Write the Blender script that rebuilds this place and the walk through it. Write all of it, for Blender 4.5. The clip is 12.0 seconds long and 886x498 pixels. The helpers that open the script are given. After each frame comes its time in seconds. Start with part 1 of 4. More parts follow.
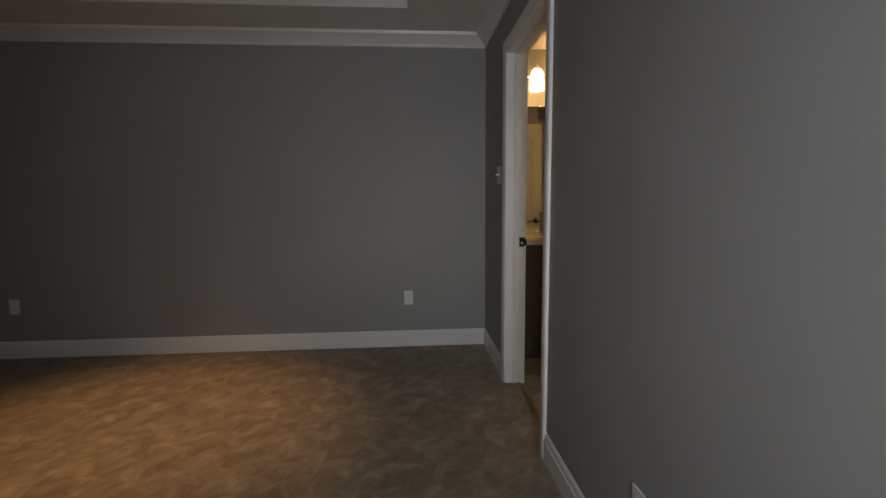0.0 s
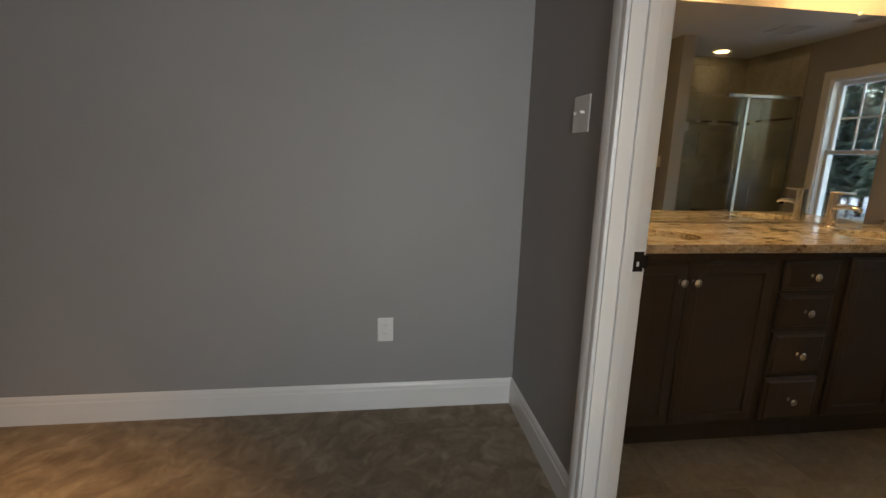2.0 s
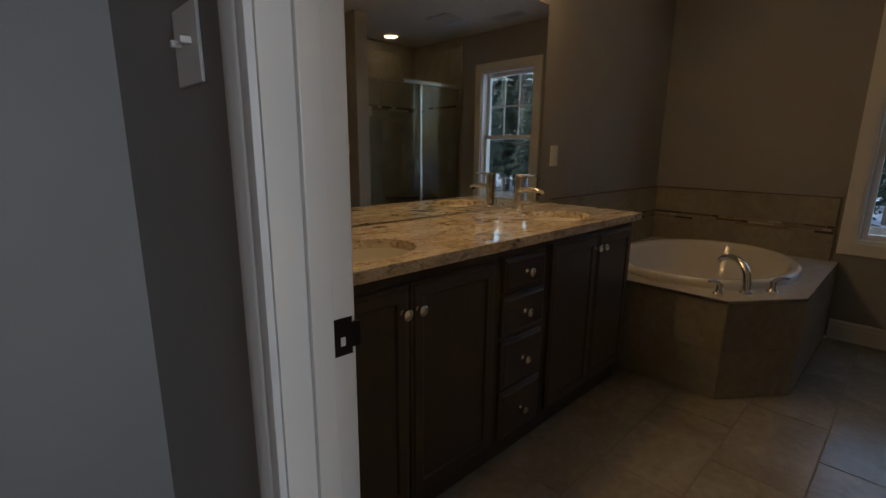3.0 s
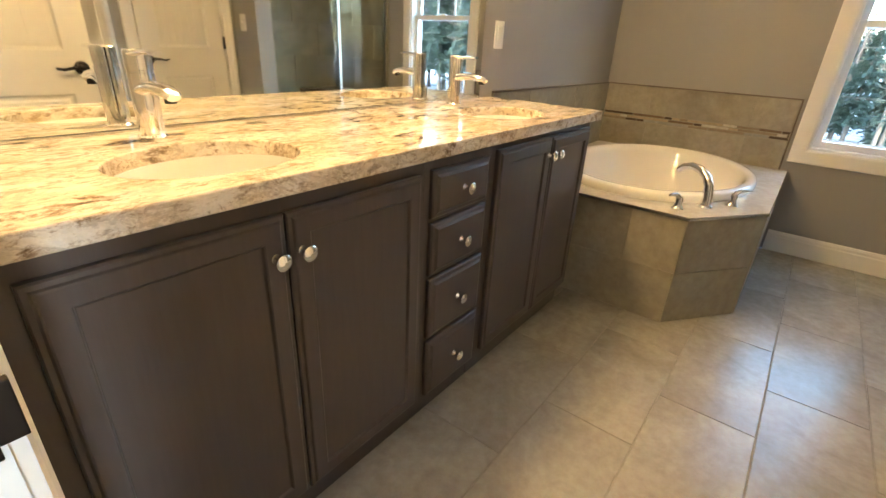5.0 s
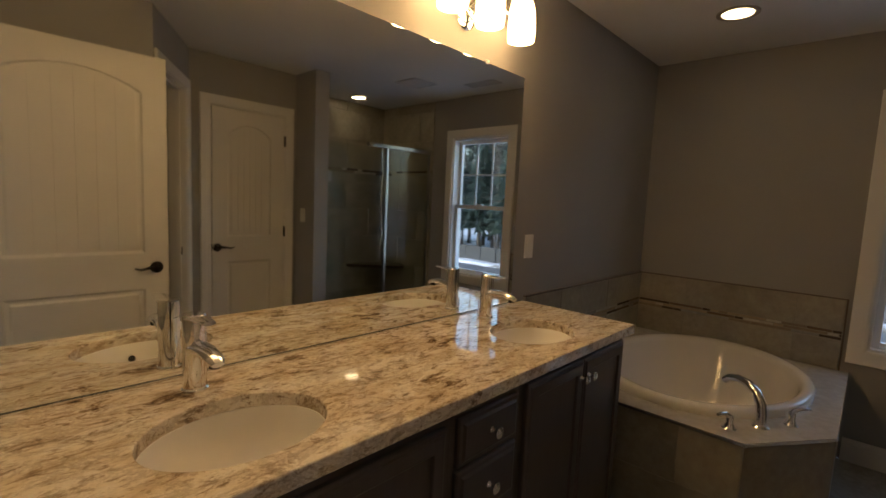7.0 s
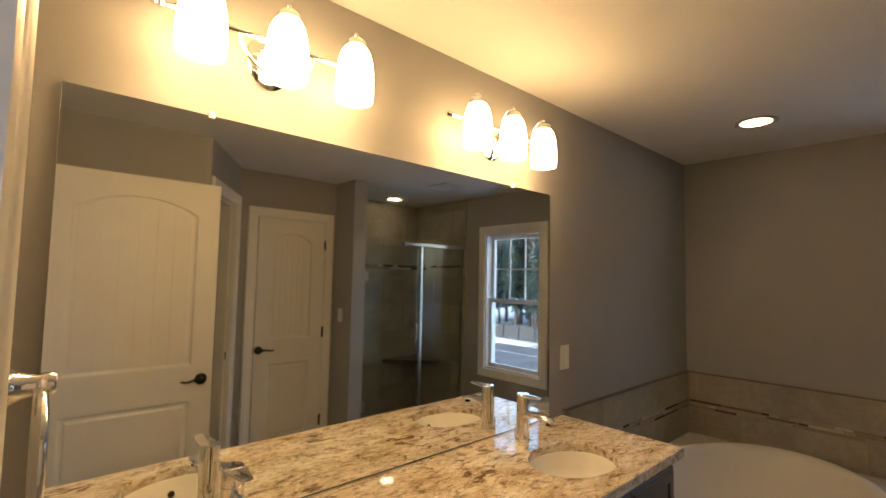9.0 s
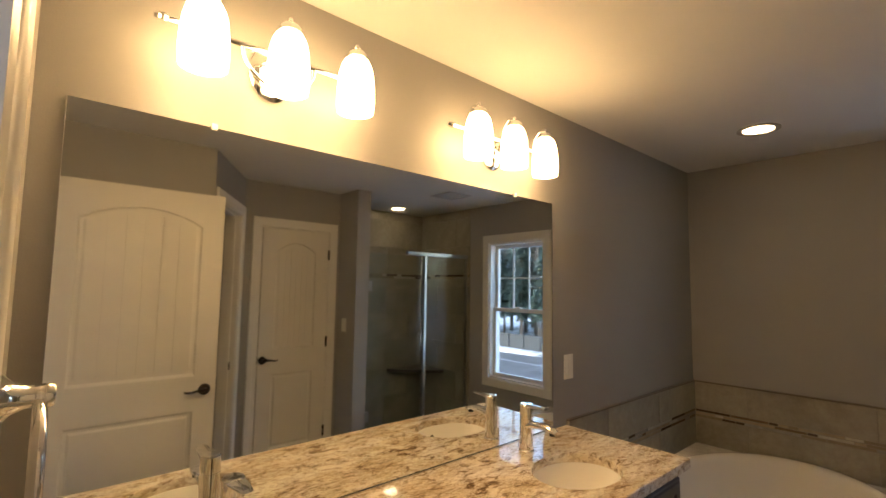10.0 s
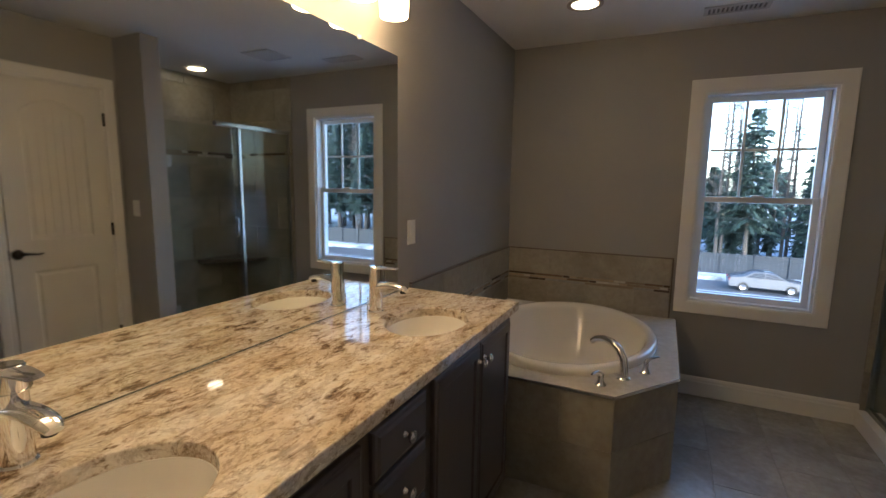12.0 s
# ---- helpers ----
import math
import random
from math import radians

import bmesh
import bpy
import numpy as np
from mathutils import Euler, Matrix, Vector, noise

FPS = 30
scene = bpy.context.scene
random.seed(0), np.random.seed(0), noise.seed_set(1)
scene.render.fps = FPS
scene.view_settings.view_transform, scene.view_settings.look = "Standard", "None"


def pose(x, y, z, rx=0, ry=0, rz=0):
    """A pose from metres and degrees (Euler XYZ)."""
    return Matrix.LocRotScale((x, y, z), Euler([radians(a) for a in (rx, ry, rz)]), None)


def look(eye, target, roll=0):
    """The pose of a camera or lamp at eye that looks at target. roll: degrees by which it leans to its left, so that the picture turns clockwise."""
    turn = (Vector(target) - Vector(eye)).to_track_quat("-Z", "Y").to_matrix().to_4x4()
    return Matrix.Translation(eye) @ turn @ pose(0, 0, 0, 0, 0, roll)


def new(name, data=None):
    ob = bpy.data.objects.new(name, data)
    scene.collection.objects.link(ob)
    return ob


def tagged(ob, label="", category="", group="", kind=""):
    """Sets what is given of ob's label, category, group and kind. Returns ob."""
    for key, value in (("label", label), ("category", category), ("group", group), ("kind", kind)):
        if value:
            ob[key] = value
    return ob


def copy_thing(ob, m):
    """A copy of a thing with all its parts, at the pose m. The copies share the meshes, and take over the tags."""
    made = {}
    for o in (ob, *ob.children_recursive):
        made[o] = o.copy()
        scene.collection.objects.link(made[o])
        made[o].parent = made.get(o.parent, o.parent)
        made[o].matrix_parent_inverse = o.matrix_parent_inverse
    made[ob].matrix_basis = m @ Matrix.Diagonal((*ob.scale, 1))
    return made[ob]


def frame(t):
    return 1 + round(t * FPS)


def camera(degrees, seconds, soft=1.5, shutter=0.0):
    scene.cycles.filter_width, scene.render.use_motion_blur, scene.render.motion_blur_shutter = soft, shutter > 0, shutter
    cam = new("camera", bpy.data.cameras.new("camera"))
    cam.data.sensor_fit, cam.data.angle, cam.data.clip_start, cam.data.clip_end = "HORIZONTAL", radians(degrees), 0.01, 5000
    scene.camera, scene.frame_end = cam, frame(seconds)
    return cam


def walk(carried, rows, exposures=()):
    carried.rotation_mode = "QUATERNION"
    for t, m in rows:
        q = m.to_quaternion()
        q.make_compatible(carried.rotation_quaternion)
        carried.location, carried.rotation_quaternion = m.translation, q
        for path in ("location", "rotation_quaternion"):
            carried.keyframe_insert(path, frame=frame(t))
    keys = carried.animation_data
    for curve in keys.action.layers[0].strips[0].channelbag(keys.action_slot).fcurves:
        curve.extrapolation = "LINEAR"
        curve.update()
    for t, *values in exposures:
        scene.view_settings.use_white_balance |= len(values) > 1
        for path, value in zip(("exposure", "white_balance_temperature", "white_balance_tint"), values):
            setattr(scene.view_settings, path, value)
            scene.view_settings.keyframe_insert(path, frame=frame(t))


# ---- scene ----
cam = camera(88.1, 12.0)
PATH = [
    (0, (-0.73, -3.781, 1.216), (-0.584, -1.799, 0.994), -0.46),
    (0.5, (-0.851, -3.54, 1.25), (-0.833, -1.562, 0.954), -0.23),
    (1, (-0.816, -2.99, 1.201), (-0.782, -1.013, 0.901), 1.3),
    (1.5, (-0.824, -2.53, 1.241), (-0.742, -0.566, 0.873), 1.54),
    (2, (-0.764, -2.152, 1.231), (-0.496, -0.214, 0.819), 1.57),
    (2.5, (-0.574, -1.706, 1.198), (0.278, 0.058, 0.795), 1.97),
    (3, (-0.36, -1.504, 1.214), (0.997, -0.099, 0.784), 0.58),
    (3.2, (-0.282, -1.43, 1.215), (1.191, -0.151, 0.776), 1.2),
    (4.8, (-0.012, -1.262, 1.141), (1.462, -0.142, 0.385), 2.88),
    (5, (-0.001, -1.239, 1.132), (1.453, -0.138, 0.312), 3.0),
    (5.5, (0.013, -1.265, 1.129), (1.449, -0.122, 0.336), 2.49),
    (6, (0.079, -1.24, 1.198), (1.546, -0.009, 0.621), 2.82),
    (6.5, (0.091, -1.223, 1.286), (1.563, 0.083, 0.931), 2.92),
    (7, (0.044, -1.228, 1.377), (1.497, 0.13, 1.17), 2.72),
    (7.5, (0.013, -1.239, 1.45), (1.438, 0.162, 1.345), 1.74),
    (9.5, (0.028, -1.269, 1.548), (1.354, 0.22, 1.71), 1.05),
    (10, (0.031, -1.272, 1.545), (1.353, 0.22, 1.713), 0.88),
    (10.5, (0.032, -1.246, 1.545), (1.371, 0.232, 1.693), 0.69),
    (11, (0.03, -1.226, 1.526), (1.39, 0.24, 1.534), 0.57),
    (11.5, (0.092, -1.15, 1.435), (1.539, 0.219, 1.259), -1.09),
    (12, (0.068, -1.094, 1.406), (1.851, -0.231, 1.126), 0.82),
]
EXPOSURES = [(0, 1.85, 8300, 8), (0.5, 2.85, 8300, 8), (1.0, 3.05, 8300, 8), (1.5, 2.95, 8300, 8), (2.0, 2.8, 8300, 7), (2.5, 2.3, 7800, 8), (3.0, 1.78, 7200, 8),
             (3.4, 2.0, 6500, 6), (4.2, 4.0, 6500, 2), (4.8, 4.4, 6900, 0), (5.0, 4.75, 6900, 0), (5.5, 4.85, 6900, 0), (5.8, 4.5, 6800, 2), (6.2, 2.9, 7000, 5), (6.5, 2.2, 7200, 8),
             (7.0, 2.35, 7000, 8), (7.5, 2.95, 7100, 8), (9.5, 3.15, 6900, 7), (10.5, 3.1, 6800, 7), (11.0, 3.25, 6500, 7), (11.5, 3.35, 6200, 6), (12.0, 3.0, 5700, 6)]
walk(cam, [(t, look(eye, target, roll)) for t, eye, target, roll in PATH], EXPOSURES)

# ---- world and large lights ----
WARM = (1.0, 0.62, 0.28)
world = bpy.data.worlds.new("world")
scene.world = world
world.use_nodes = True
wn = world.node_tree
sky = wn.nodes.new("ShaderNodeTexSky")
sky.sky_type, sky.sun_disc = "NISHITA", False
sky.sun_elevation, sky.sun_rotation = radians(28), radians(239)
sky.air_density, sky.dust_density, sky.ozone_density = 1.0, 1.2, 2.6
wn.nodes["Background"].inputs[1].default_value = 0.13
wn.links.new(sky.outputs[0], wn.nodes["Background"].inputs[0])


def lamp(name, kind, energy, colour, matrix, **settings):
    data = bpy.data.lights.new(name, kind)
    data.energy, data.color = energy, colour
    if kind == "SUN":
        data.angle = settings["angle"]
    if kind == "AREA":
        data.shape, data.size, data.size_y = "RECTANGLE", settings["w"], settings["h"]
        data.spread = settings["spread"]
    if kind == "SPOT":
        data.spot_size, data.spot_blend, data.shadow_soft_size = settings["cone"], settings["blend"], 0.05
    ob = new(name, data)
    ob.matrix_world = matrix
    return ob


lamp("sun", "SUN", 0.5, (1.0, 0.97, 0.93), look((-10, -6, 6.2), (0, 0, 0)), angle=radians(25))
# unseen lamp, added to stand in for a light carried with the camera
lamp("bedroom_window_light", "AREA", 2.9, (0.68, 0.79, 1.0), look((-0.56, -4.50, 1.25), (-0.35, -0.5, 1.05)), w=0.72, h=1.05, spread=radians(102))
lamp("bedroom_downlight_lamp", "SPOT", 44, (1.0, 0.63, 0.34), look((-2.2, -1.40, 2.69), (-2.2, -1.38, 0)), cone=radians(60), blend=1.0)

# ---- materials ----


class Nodes:
    """A small wrapper for building one node material."""

    def __init__(self, name, rough=0.5, metal=0.0):
        self.mat = bpy.data.materials.new(name)
        self.mat.use_nodes = True
        self.t = self.mat.node_tree
        self.b = self.t.nodes["Principled BSDF"]
        self.b.inputs["Roughness"].default_value = rough
        self.b.inputs["Metallic"].default_value = metal

    def node(self, kind, **inputs):
        n = self.t.nodes.new(kind)
        for k, v in inputs.items():
            n.inputs[k].default_value = v
        return n

    def link(self, a, b):
        self.t.links.new(a, b)

    def coords(self, scale=(1, 1, 1), space="Object"):
        c = self.node("ShaderNodeTexCoord")
        m = self.node("ShaderNodeMapping")
        m.inputs["Scale"].default_value = scale
        self.link(c.outputs[space], m.inputs["Vector"])
        return m.outputs["Vector"]

    def position(self, scale=(1, 1, 1)):
        c = self.node("ShaderNodeNewGeometry")
        m = self.node("ShaderNodeMapping")
        m.inputs["Scale"].default_value = scale
        self.link(c.outputs["Position"], m.inputs["Vector"])
        return m.outputs["Vector"]

    def noise(self, vec, scale, detail=4.0, rough=0.55, warp=0.0):
        n = self.node("ShaderNodeTexNoise", Scale=scale, Detail=detail, Roughness=rough, Distortion=warp)
        self.link(vec, n.inputs["Vector"])
        return n.outputs["Fac"]

    def ramp(self, fac, *stops):
        r = self.node("ShaderNodeValToRGB")
        e = r.color_ramp.elements
        while len(e) < len(stops):
            e.new(0.5)
        for el, (p, c) in zip(e, stops):
            el.position, el.color = p, (*c, 1)
        self.link(fac, r.inputs["Fac"])
        return r.outputs["Color"]

    def mix(self, fac, a, b, blend="MIX"):
        n = self.t.nodes.new("ShaderNodeMix")
        n.data_type, n.blend_type = "RGBA", blend
        for sock, v in ((n.inputs[0], fac), (n.inputs[6], a), (n.inputs[7], b)):
            if isinstance(v, (float, int)):
                sock.default_value = v
            elif isinstance(v, tuple):
                sock.default_value = (*v, 1)
            else:
                self.link(v, sock)
        return n.outputs[2]

    def colour(self, c):
        if isinstance(c, tuple):
            self.b.inputs["Base Color"].default_value = (*c, 1)
        else:
            self.link(c, self.b.inputs["Base Color"])

    def bump(self, fac, strength, dist):
        n = self.node("ShaderNodeBump", Strength=strength, Distance=dist)
        self.link(fac, n.inputs["Height"])
        self.link(n.outputs["Normal"], self.b.inputs["Normal"])

    def roughness(self, fac, lo, hi):
        m = self.node("ShaderNodeMapRange")
        m.inputs["To Min"].default_value, m.inputs["To Max"].default_value = lo, hi
        self.link(fac, m.inputs["Value"])
        self.link(m.outputs[0], self.b.inputs["Roughness"])


def scaled(c, k):
    return tuple(v * k for v in c)


def paint(name, c, rough=0.6, orange=0.15, spread=0.06):
    n = Nodes(name, rough)
    p = n.position()
    broad, fine = n.noise(p, 1.3, 3), n.noise(p, 240, 2)
    n.colour(n.ramp(broad, (0.3, scaled(c, 0.95)), (0.7, scaled(c, 1.04))))
    n.bump(fine, orange, 0.002)
    n.roughness(n.noise(p, 6, 3), rough - spread, rough + spread)
    return n.mat


def metal(name, c, rough):
    n = Nodes(name, rough, 1.0)
    n.colour(c)
    n.roughness(n.noise(n.position(), 60, 2), max(rough - 0.02, 0.01), rough + 0.04)
    return n.mat


def stone(name, c, rough=0.35, vary=0.16, spread=2.2):
    n = Nodes(name, rough)
    p = n.position()
    info = n.node("ShaderNodeObjectInfo")
    shift = n.node("ShaderNodeVectorMath")
    shift.operation = "MULTIPLY_ADD"
    comb = n.node("ShaderNodeCombineXYZ")
    n.link(info.outputs["Random"], comb.inputs[0])
    n.link(info.outputs["Random"], comb.inputs[1])
    n.link(comb.outputs[0], shift.inputs[0])
    shift.inputs[1].default_value = (37, 19, 0)
    n.link(p, shift.inputs[2])
    v = shift.outputs[0]
    cloud, fine = n.noise(v, spread, 8, 0.62, 0.8), n.noise(v, 26, 5, 0.6)
    base = n.ramp(cloud, (0.15, scaled(c, 1 - 2.2 * vary)), (0.42, scaled(c, 1 - 0.5 * vary)), (0.58, scaled(c, 1 + 0.5 * vary)), (0.88, scaled(c, 1 + 1.9 * vary)))
    base = n.mix(0.5, base, n.ramp(n.noise(v, spread * 4.2, 6, 0.6, 1.2), (0.30, (1 - vary, 1 - vary, 1 - 1.1 * vary)), (0.46, (1.0, 1.0, 1.0))), "MULTIPLY")
    speck = n.ramp(fine, (0.35, (0.8, 0.78, 0.74)), (0.65, (1.0, 1.0, 1.0)))
    col = n.mix(0.7, base, speck, "MULTIPLY")
    tint = n.ramp(info.outputs["Random"], (0.0, (0.95, 0.95, 0.95)), (1.0, (1.03, 1.03, 1.02)))
    n.colour(n.mix(1.0, col, tint, "MULTIPLY"))
    n.bump(fine, 0.12, 0.002)
    n.roughness(cloud, rough - 0.07, rough + 0.10)
    return n.mat


def make_granite():
    n = Nodes("granite_polished", 0.05)
    turn = n.node("ShaderNodeMapping")
    turn.inputs["Rotation"].default_value = (0, 0, 0.20)
    turn.inputs["Scale"].default_value = (0.50, 1.0, 1.0)
    n.link(n.position(), turn.inputs["Vector"])
    p = turn.outputs[0]
    flow, cluster = n.noise(p, 9, 8, 0.66, 0.6), n.noise(p, 5.0, 4, 0.6, 0.4)
    flecks, specks, streak = n.noise(p, 26, 7, 0.74, 0.5), n.noise(p, 58, 6, 0.74, 0.3), n.noise(p, 12, 9, 0.76, 0.6)
    fine = n.noise(n.position(), 150, 4, 0.7)
    base = n.ramp(flow, (0.28, (0.52, 0.41, 0.28)), (0.40, (0.74, 0.64, 0.50)), (0.50, (0.86, 0.79, 0.68)), (0.62, (0.92, 0.89, 0.84)))
    amount = n.ramp(cluster, (0.36, (1.0, 1.0, 1.0)), (0.62, (0.45, 0.45, 0.45)))
    white = (1.0, 1.0, 1.0)
    dark = n.ramp(flecks, (0.34, (0.13, 0.095, 0.072)), (0.41, (0.42, 0.33, 0.245)), (0.475, white))
    spots = n.ramp(specks, (0.33, (0.20, 0.155, 0.12)), (0.41, (0.60, 0.50, 0.40)), (0.46, white))
    line = n.ramp(streak, (0.455, white), (0.490, (0.34, 0.265, 0.20)), (0.512, (0.52, 0.43, 0.34)), (0.545, white))
    col = n.mix(amount, base, n.mix(1.0, base, dark, "MULTIPLY"))
    col = n.mix(0.65, col, spots, "MULTIPLY")
    col = n.mix(0.42, col, line, "MULTIPLY")
    grain = n.ramp(fine, (0.35, (0.84, 0.83, 0.82)), (0.6, (1.0, 1.0, 1.0)))
    n.colour(n.mix(0.8, col, grain, "MULTIPLY"))
    n.roughness(fine, 0.03, 0.07)
    return n.mat


def make_carpet():
    n = Nodes("carpet_tan", 0.95)
    p = n.position()
    c = n.node("ShaderNodeMapping")
    c.inputs["Scale"].default_value = (1.0, 1.2, 1.0)
    turn = n.node("ShaderNodeMapping")
    turn.inputs["Rotation"].default_value = (0, 0, -0.85)
    n.link(p, turn.inputs["Vector"])
    n.link(turn.outputs[0], c.inputs["Vector"])
    streak, patch, pile = n.noise(c.outputs[0], 8.5, 8, 0.68, 0.7), n.noise(p, 1.1, 4), n.noise(p, 420, 3, 0.7)
    a = n.ramp(streak, (0.34, (0.19, 0.130, 0.076)), (0.46, (0.265, 0.190, 0.115)), (0.55, (0.34, 0.252, 0.160)), (0.67, (0.48, 0.37, 0.25)))
    b = n.ramp(patch, (0.3, (0.86, 0.86, 0.86)), (0.7, (1.06, 1.06, 1.06)))
    d = n.ramp(pile, (0.3, (0.62, 0.62, 0.62)), (0.7, (1.1, 1.1, 1.1)))
    n.colour(n.mix(1.0, n.mix(1.0, a, b, "MULTIPLY"), d, "MULTIPLY"))
    n.bump(n.noise(p, 260, 3, 0.8), 0.7, 0.006)
    n.b.inputs["Sheen Weight"].default_value = 0.25
    return n.mat


def make_cabinet():
    n = Nodes("espresso_painted_wood", 0.38)
    p = n.position((30, 30, 2.5))
    grain, broad = n.noise(p, 3, 5, 0.6), n.noise(n.position(), 3, 3)
    col = n.ramp(grain, (0.3, (0.072, 0.057, 0.053)), (0.7, (0.090, 0.073, 0.069)))
    n.colour(n.mix(0.35, col, n.ramp(broad, (0.3, (0.068, 0.055, 0.051)), (0.7, (0.100, 0.082, 0.077)))))
    n.bump(grain, 0.06, 0.001)
    n.roughness(broad, 0.32, 0.46)
    return n.mat


def glass(name, tint=(1, 1, 1), head_on=0.03, grazing=0.3):
    n = Nodes(name)
    n.t.nodes.remove(n.b)
    out = n.t.nodes["Material Output"]
    clear = n.node("ShaderNodeBsdfTransparent")
    clear.inputs["Color"].default_value = (*tint, 1)
    gloss = n.node("ShaderNodeBsdfGlossy", Roughness=0.01)
    edge = n.node("ShaderNodeLayerWeight", Blend=0.5)
    power = n.node("ShaderNodeMath")
    power.operation = "POWER"
    power.inputs[1].default_value = 5.0
    n.link(edge.outputs["Facing"], power.inputs[0])
    span = n.node("ShaderNodeMapRange")
    span.inputs["To Min"].default_value, span.inputs["To Max"].default_value = head_on, grazing
    n.link(power.outputs[0], span.inputs["Value"])
    mixer = n.node("ShaderNodeMixShader")
    n.link(span.outputs[0], mixer.inputs[0])
    n.link(clear.outputs[0], mixer.inputs[1])
    n.link(gloss.outputs[0], mixer.inputs[2])
    n.link(mixer.outputs[0], out.inputs["Surface"])
    return n.mat


def glowing(name, c, strength, base=(0.8, 0.8, 0.8)):
    n = Nodes(name, 0.3)
    n.colour(base)
    n.b.inputs["Emission Color"].default_value = (*c, 1)
    n.b.inputs["Emission Strength"].default_value = strength
    return n.mat


def make_asphalt():
    n = Nodes("asphalt_wet", 0.6)
    p = n.position()
    n.colour(n.ramp(n.noise(p, 0.5, 6), (0.3, (0.05, 0.053, 0.06)), (0.7, (0.10, 0.105, 0.115))))
    n.bump(n.noise(p, 60, 3), 0.3, 0.01)
    return n.mat


def make_snow():
    n = Nodes("snow", 0.7)
    p = n.position()
    n.colour(n.ramp(n.noise(p, 0.35, 7, 0.65), (0.38, (0.10, 0.10, 0.09)), (0.48, (0.44, 0.48, 0.55)), (0.7, (0.62, 0.66, 0.74))))
    n.bump(n.noise(p, 3, 5), 0.6, 0.1)
    return n.mat


def make_needles():
    n = Nodes("conifer_needles", 0.7)
    g = n.node("ShaderNodeNewGeometry")
    n.colour(n.ramp(g.outputs["Random Per Island"], (0.0, (0.016, 0.034, 0.028)), (0.85, (0.038, 0.070, 0.056)), (0.965, (0.050, 0.085, 0.070)), (0.982, (0.34, 0.39, 0.46))))
    return n.mat


def make_bark():
    n = Nodes("bark", 0.9)
    p = n.position((4, 4, 0.7))
    f = n.noise(p, 3, 6)
    n.colour(n.ramp(f, (0.3, (0.05, 0.042, 0.036)), (0.7, (0.14, 0.12, 0.10))))
    n.bump(f, 0.6, 0.03)
    return n.mat


M_WALL = paint("grey_wall_paint", (0.33, 0.325, 0.32))
M_CEIL = paint("ceiling_paint", (0.74, 0.73, 0.71), 0.8, 0.3)
M_TRIM = paint("white_trim_paint", (0.80, 0.79, 0.77), 0.32, 0.03)
M_DOOR = paint("white_door_paint", (0.78, 0.76, 0.72), 0.36, 0.05)
M_PLASTIC = paint("white_plastic", (0.80, 0.80, 0.78), 0.3, 0.02)
# grey that stands in for the shade between the vent slats
M_RECESS = paint("vent_shade_grey", (0.16, 0.155, 0.15), 0.6, 0.02)
M_VENT = paint("vent_paint", (0.52, 0.51, 0.49), 0.5, 0.02)
M_VINYL = paint("white_vinyl", (0.78, 0.79, 0.80), 0.3, 0.02)
M_CARPET, M_GRANITE, M_CAB = make_carpet(), make_granite(), make_cabinet()
# near-black paint put in for the shade inside small openings
M_DARK = paint("dark_gap", (0.02, 0.018, 0.017), 0.6, 0.02)
M_TILE = stone("grey_beige_floor_tile", (0.40, 0.385, 0.345), 0.23, 0.22, 1.9)
M_TILE_WALL = stone("beige_wall_tile", (0.335, 0.313, 0.260), 0.30, 0.20, 2.2)
M_SLAB = stone("pale_deck_stone", (0.60, 0.59, 0.56), 0.22, 0.05, 2.5)
M_GROUT = stone("grout", (0.33, 0.312, 0.27), 0.8, 0.1, 8)
M_CHROME = metal("chrome", (0.86, 0.86, 0.87), 0.06)
M_NICKEL = metal("brushed_nickel", (0.72, 0.71, 0.69), 0.2)
M_SATIN = metal("satin_silver_frame", (0.40, 0.40, 0.39), 0.30)
M_BRONZE = metal("oil_rubbed_bronze", (0.035, 0.030, 0.028), 0.42)
M_MIRROR = metal("mirror_silver", (0.86, 0.88, 0.86), 0.0)
M_GLASS = glass("window_glass")
M_SHOWER_GLASS = glass("shower_glass", (0.95, 0.97, 0.96), 0.012, 0.12)
M_ACRYLIC = paint("white_acrylic", (0.80, 0.78, 0.74), 0.03, 0.0, 0.012)
M_CHINA = paint("white_vitreous_china", (0.90, 0.89, 0.87), 0.04, 0.0, 0.015)
M_SHADE = glowing("lit_frosted_glass", WARM, 2.3)
M_DISC = glowing("lit_lamp_lens", (1.0, 0.76, 0.48), 2.2)
M_EDGE = paint("brown_tile_edge", (0.15, 0.12, 0.095), 0.35, 0.02)
M_BAFFLE = paint("grey_baffle", (0.42, 0.38, 0.33), 0.5, 0.02)
M_ASPHALT, M_SNOW, M_NEEDLES, M_BARK = make_asphalt(), make_snow(), make_needles(), make_bark()
M_FENCE = stone("weathered_fence_wood", (0.040, 0.047, 0.055), 0.8, 0.25, 6)
M_CARPAINT = paint("silver_car_paint", (0.10, 0.11, 0.13), 0.22, 0.0)
M_RUBBER = paint("rubber", (0.025, 0.025, 0.025), 0.8, 0.05)
M_CARGLASS = paint("dark_car_glass", (0.03, 0.035, 0.04), 0.05, 0.0)
M_MOSAIC = []
for c in ((0.44, 0.37, 0.28), (0.20, 0.145, 0.10), (0.10, 0.075, 0.058), (0.56, 0.54, 0.49), (0.30, 0.25, 0.19), (0.36, 0.36, 0.34)):
    M_MOSAIC.append(stone("mosaic_strip", c, 0.15, 0.10, 20))

# ---- building helpers ----


def thing(name, at, label, category, group="", kind="", turn=0.0):
    ob = new(name)
    ob.matrix_world = pose(*at, 0, 0, turn)
    return tagged(ob, label, category, group, kind)


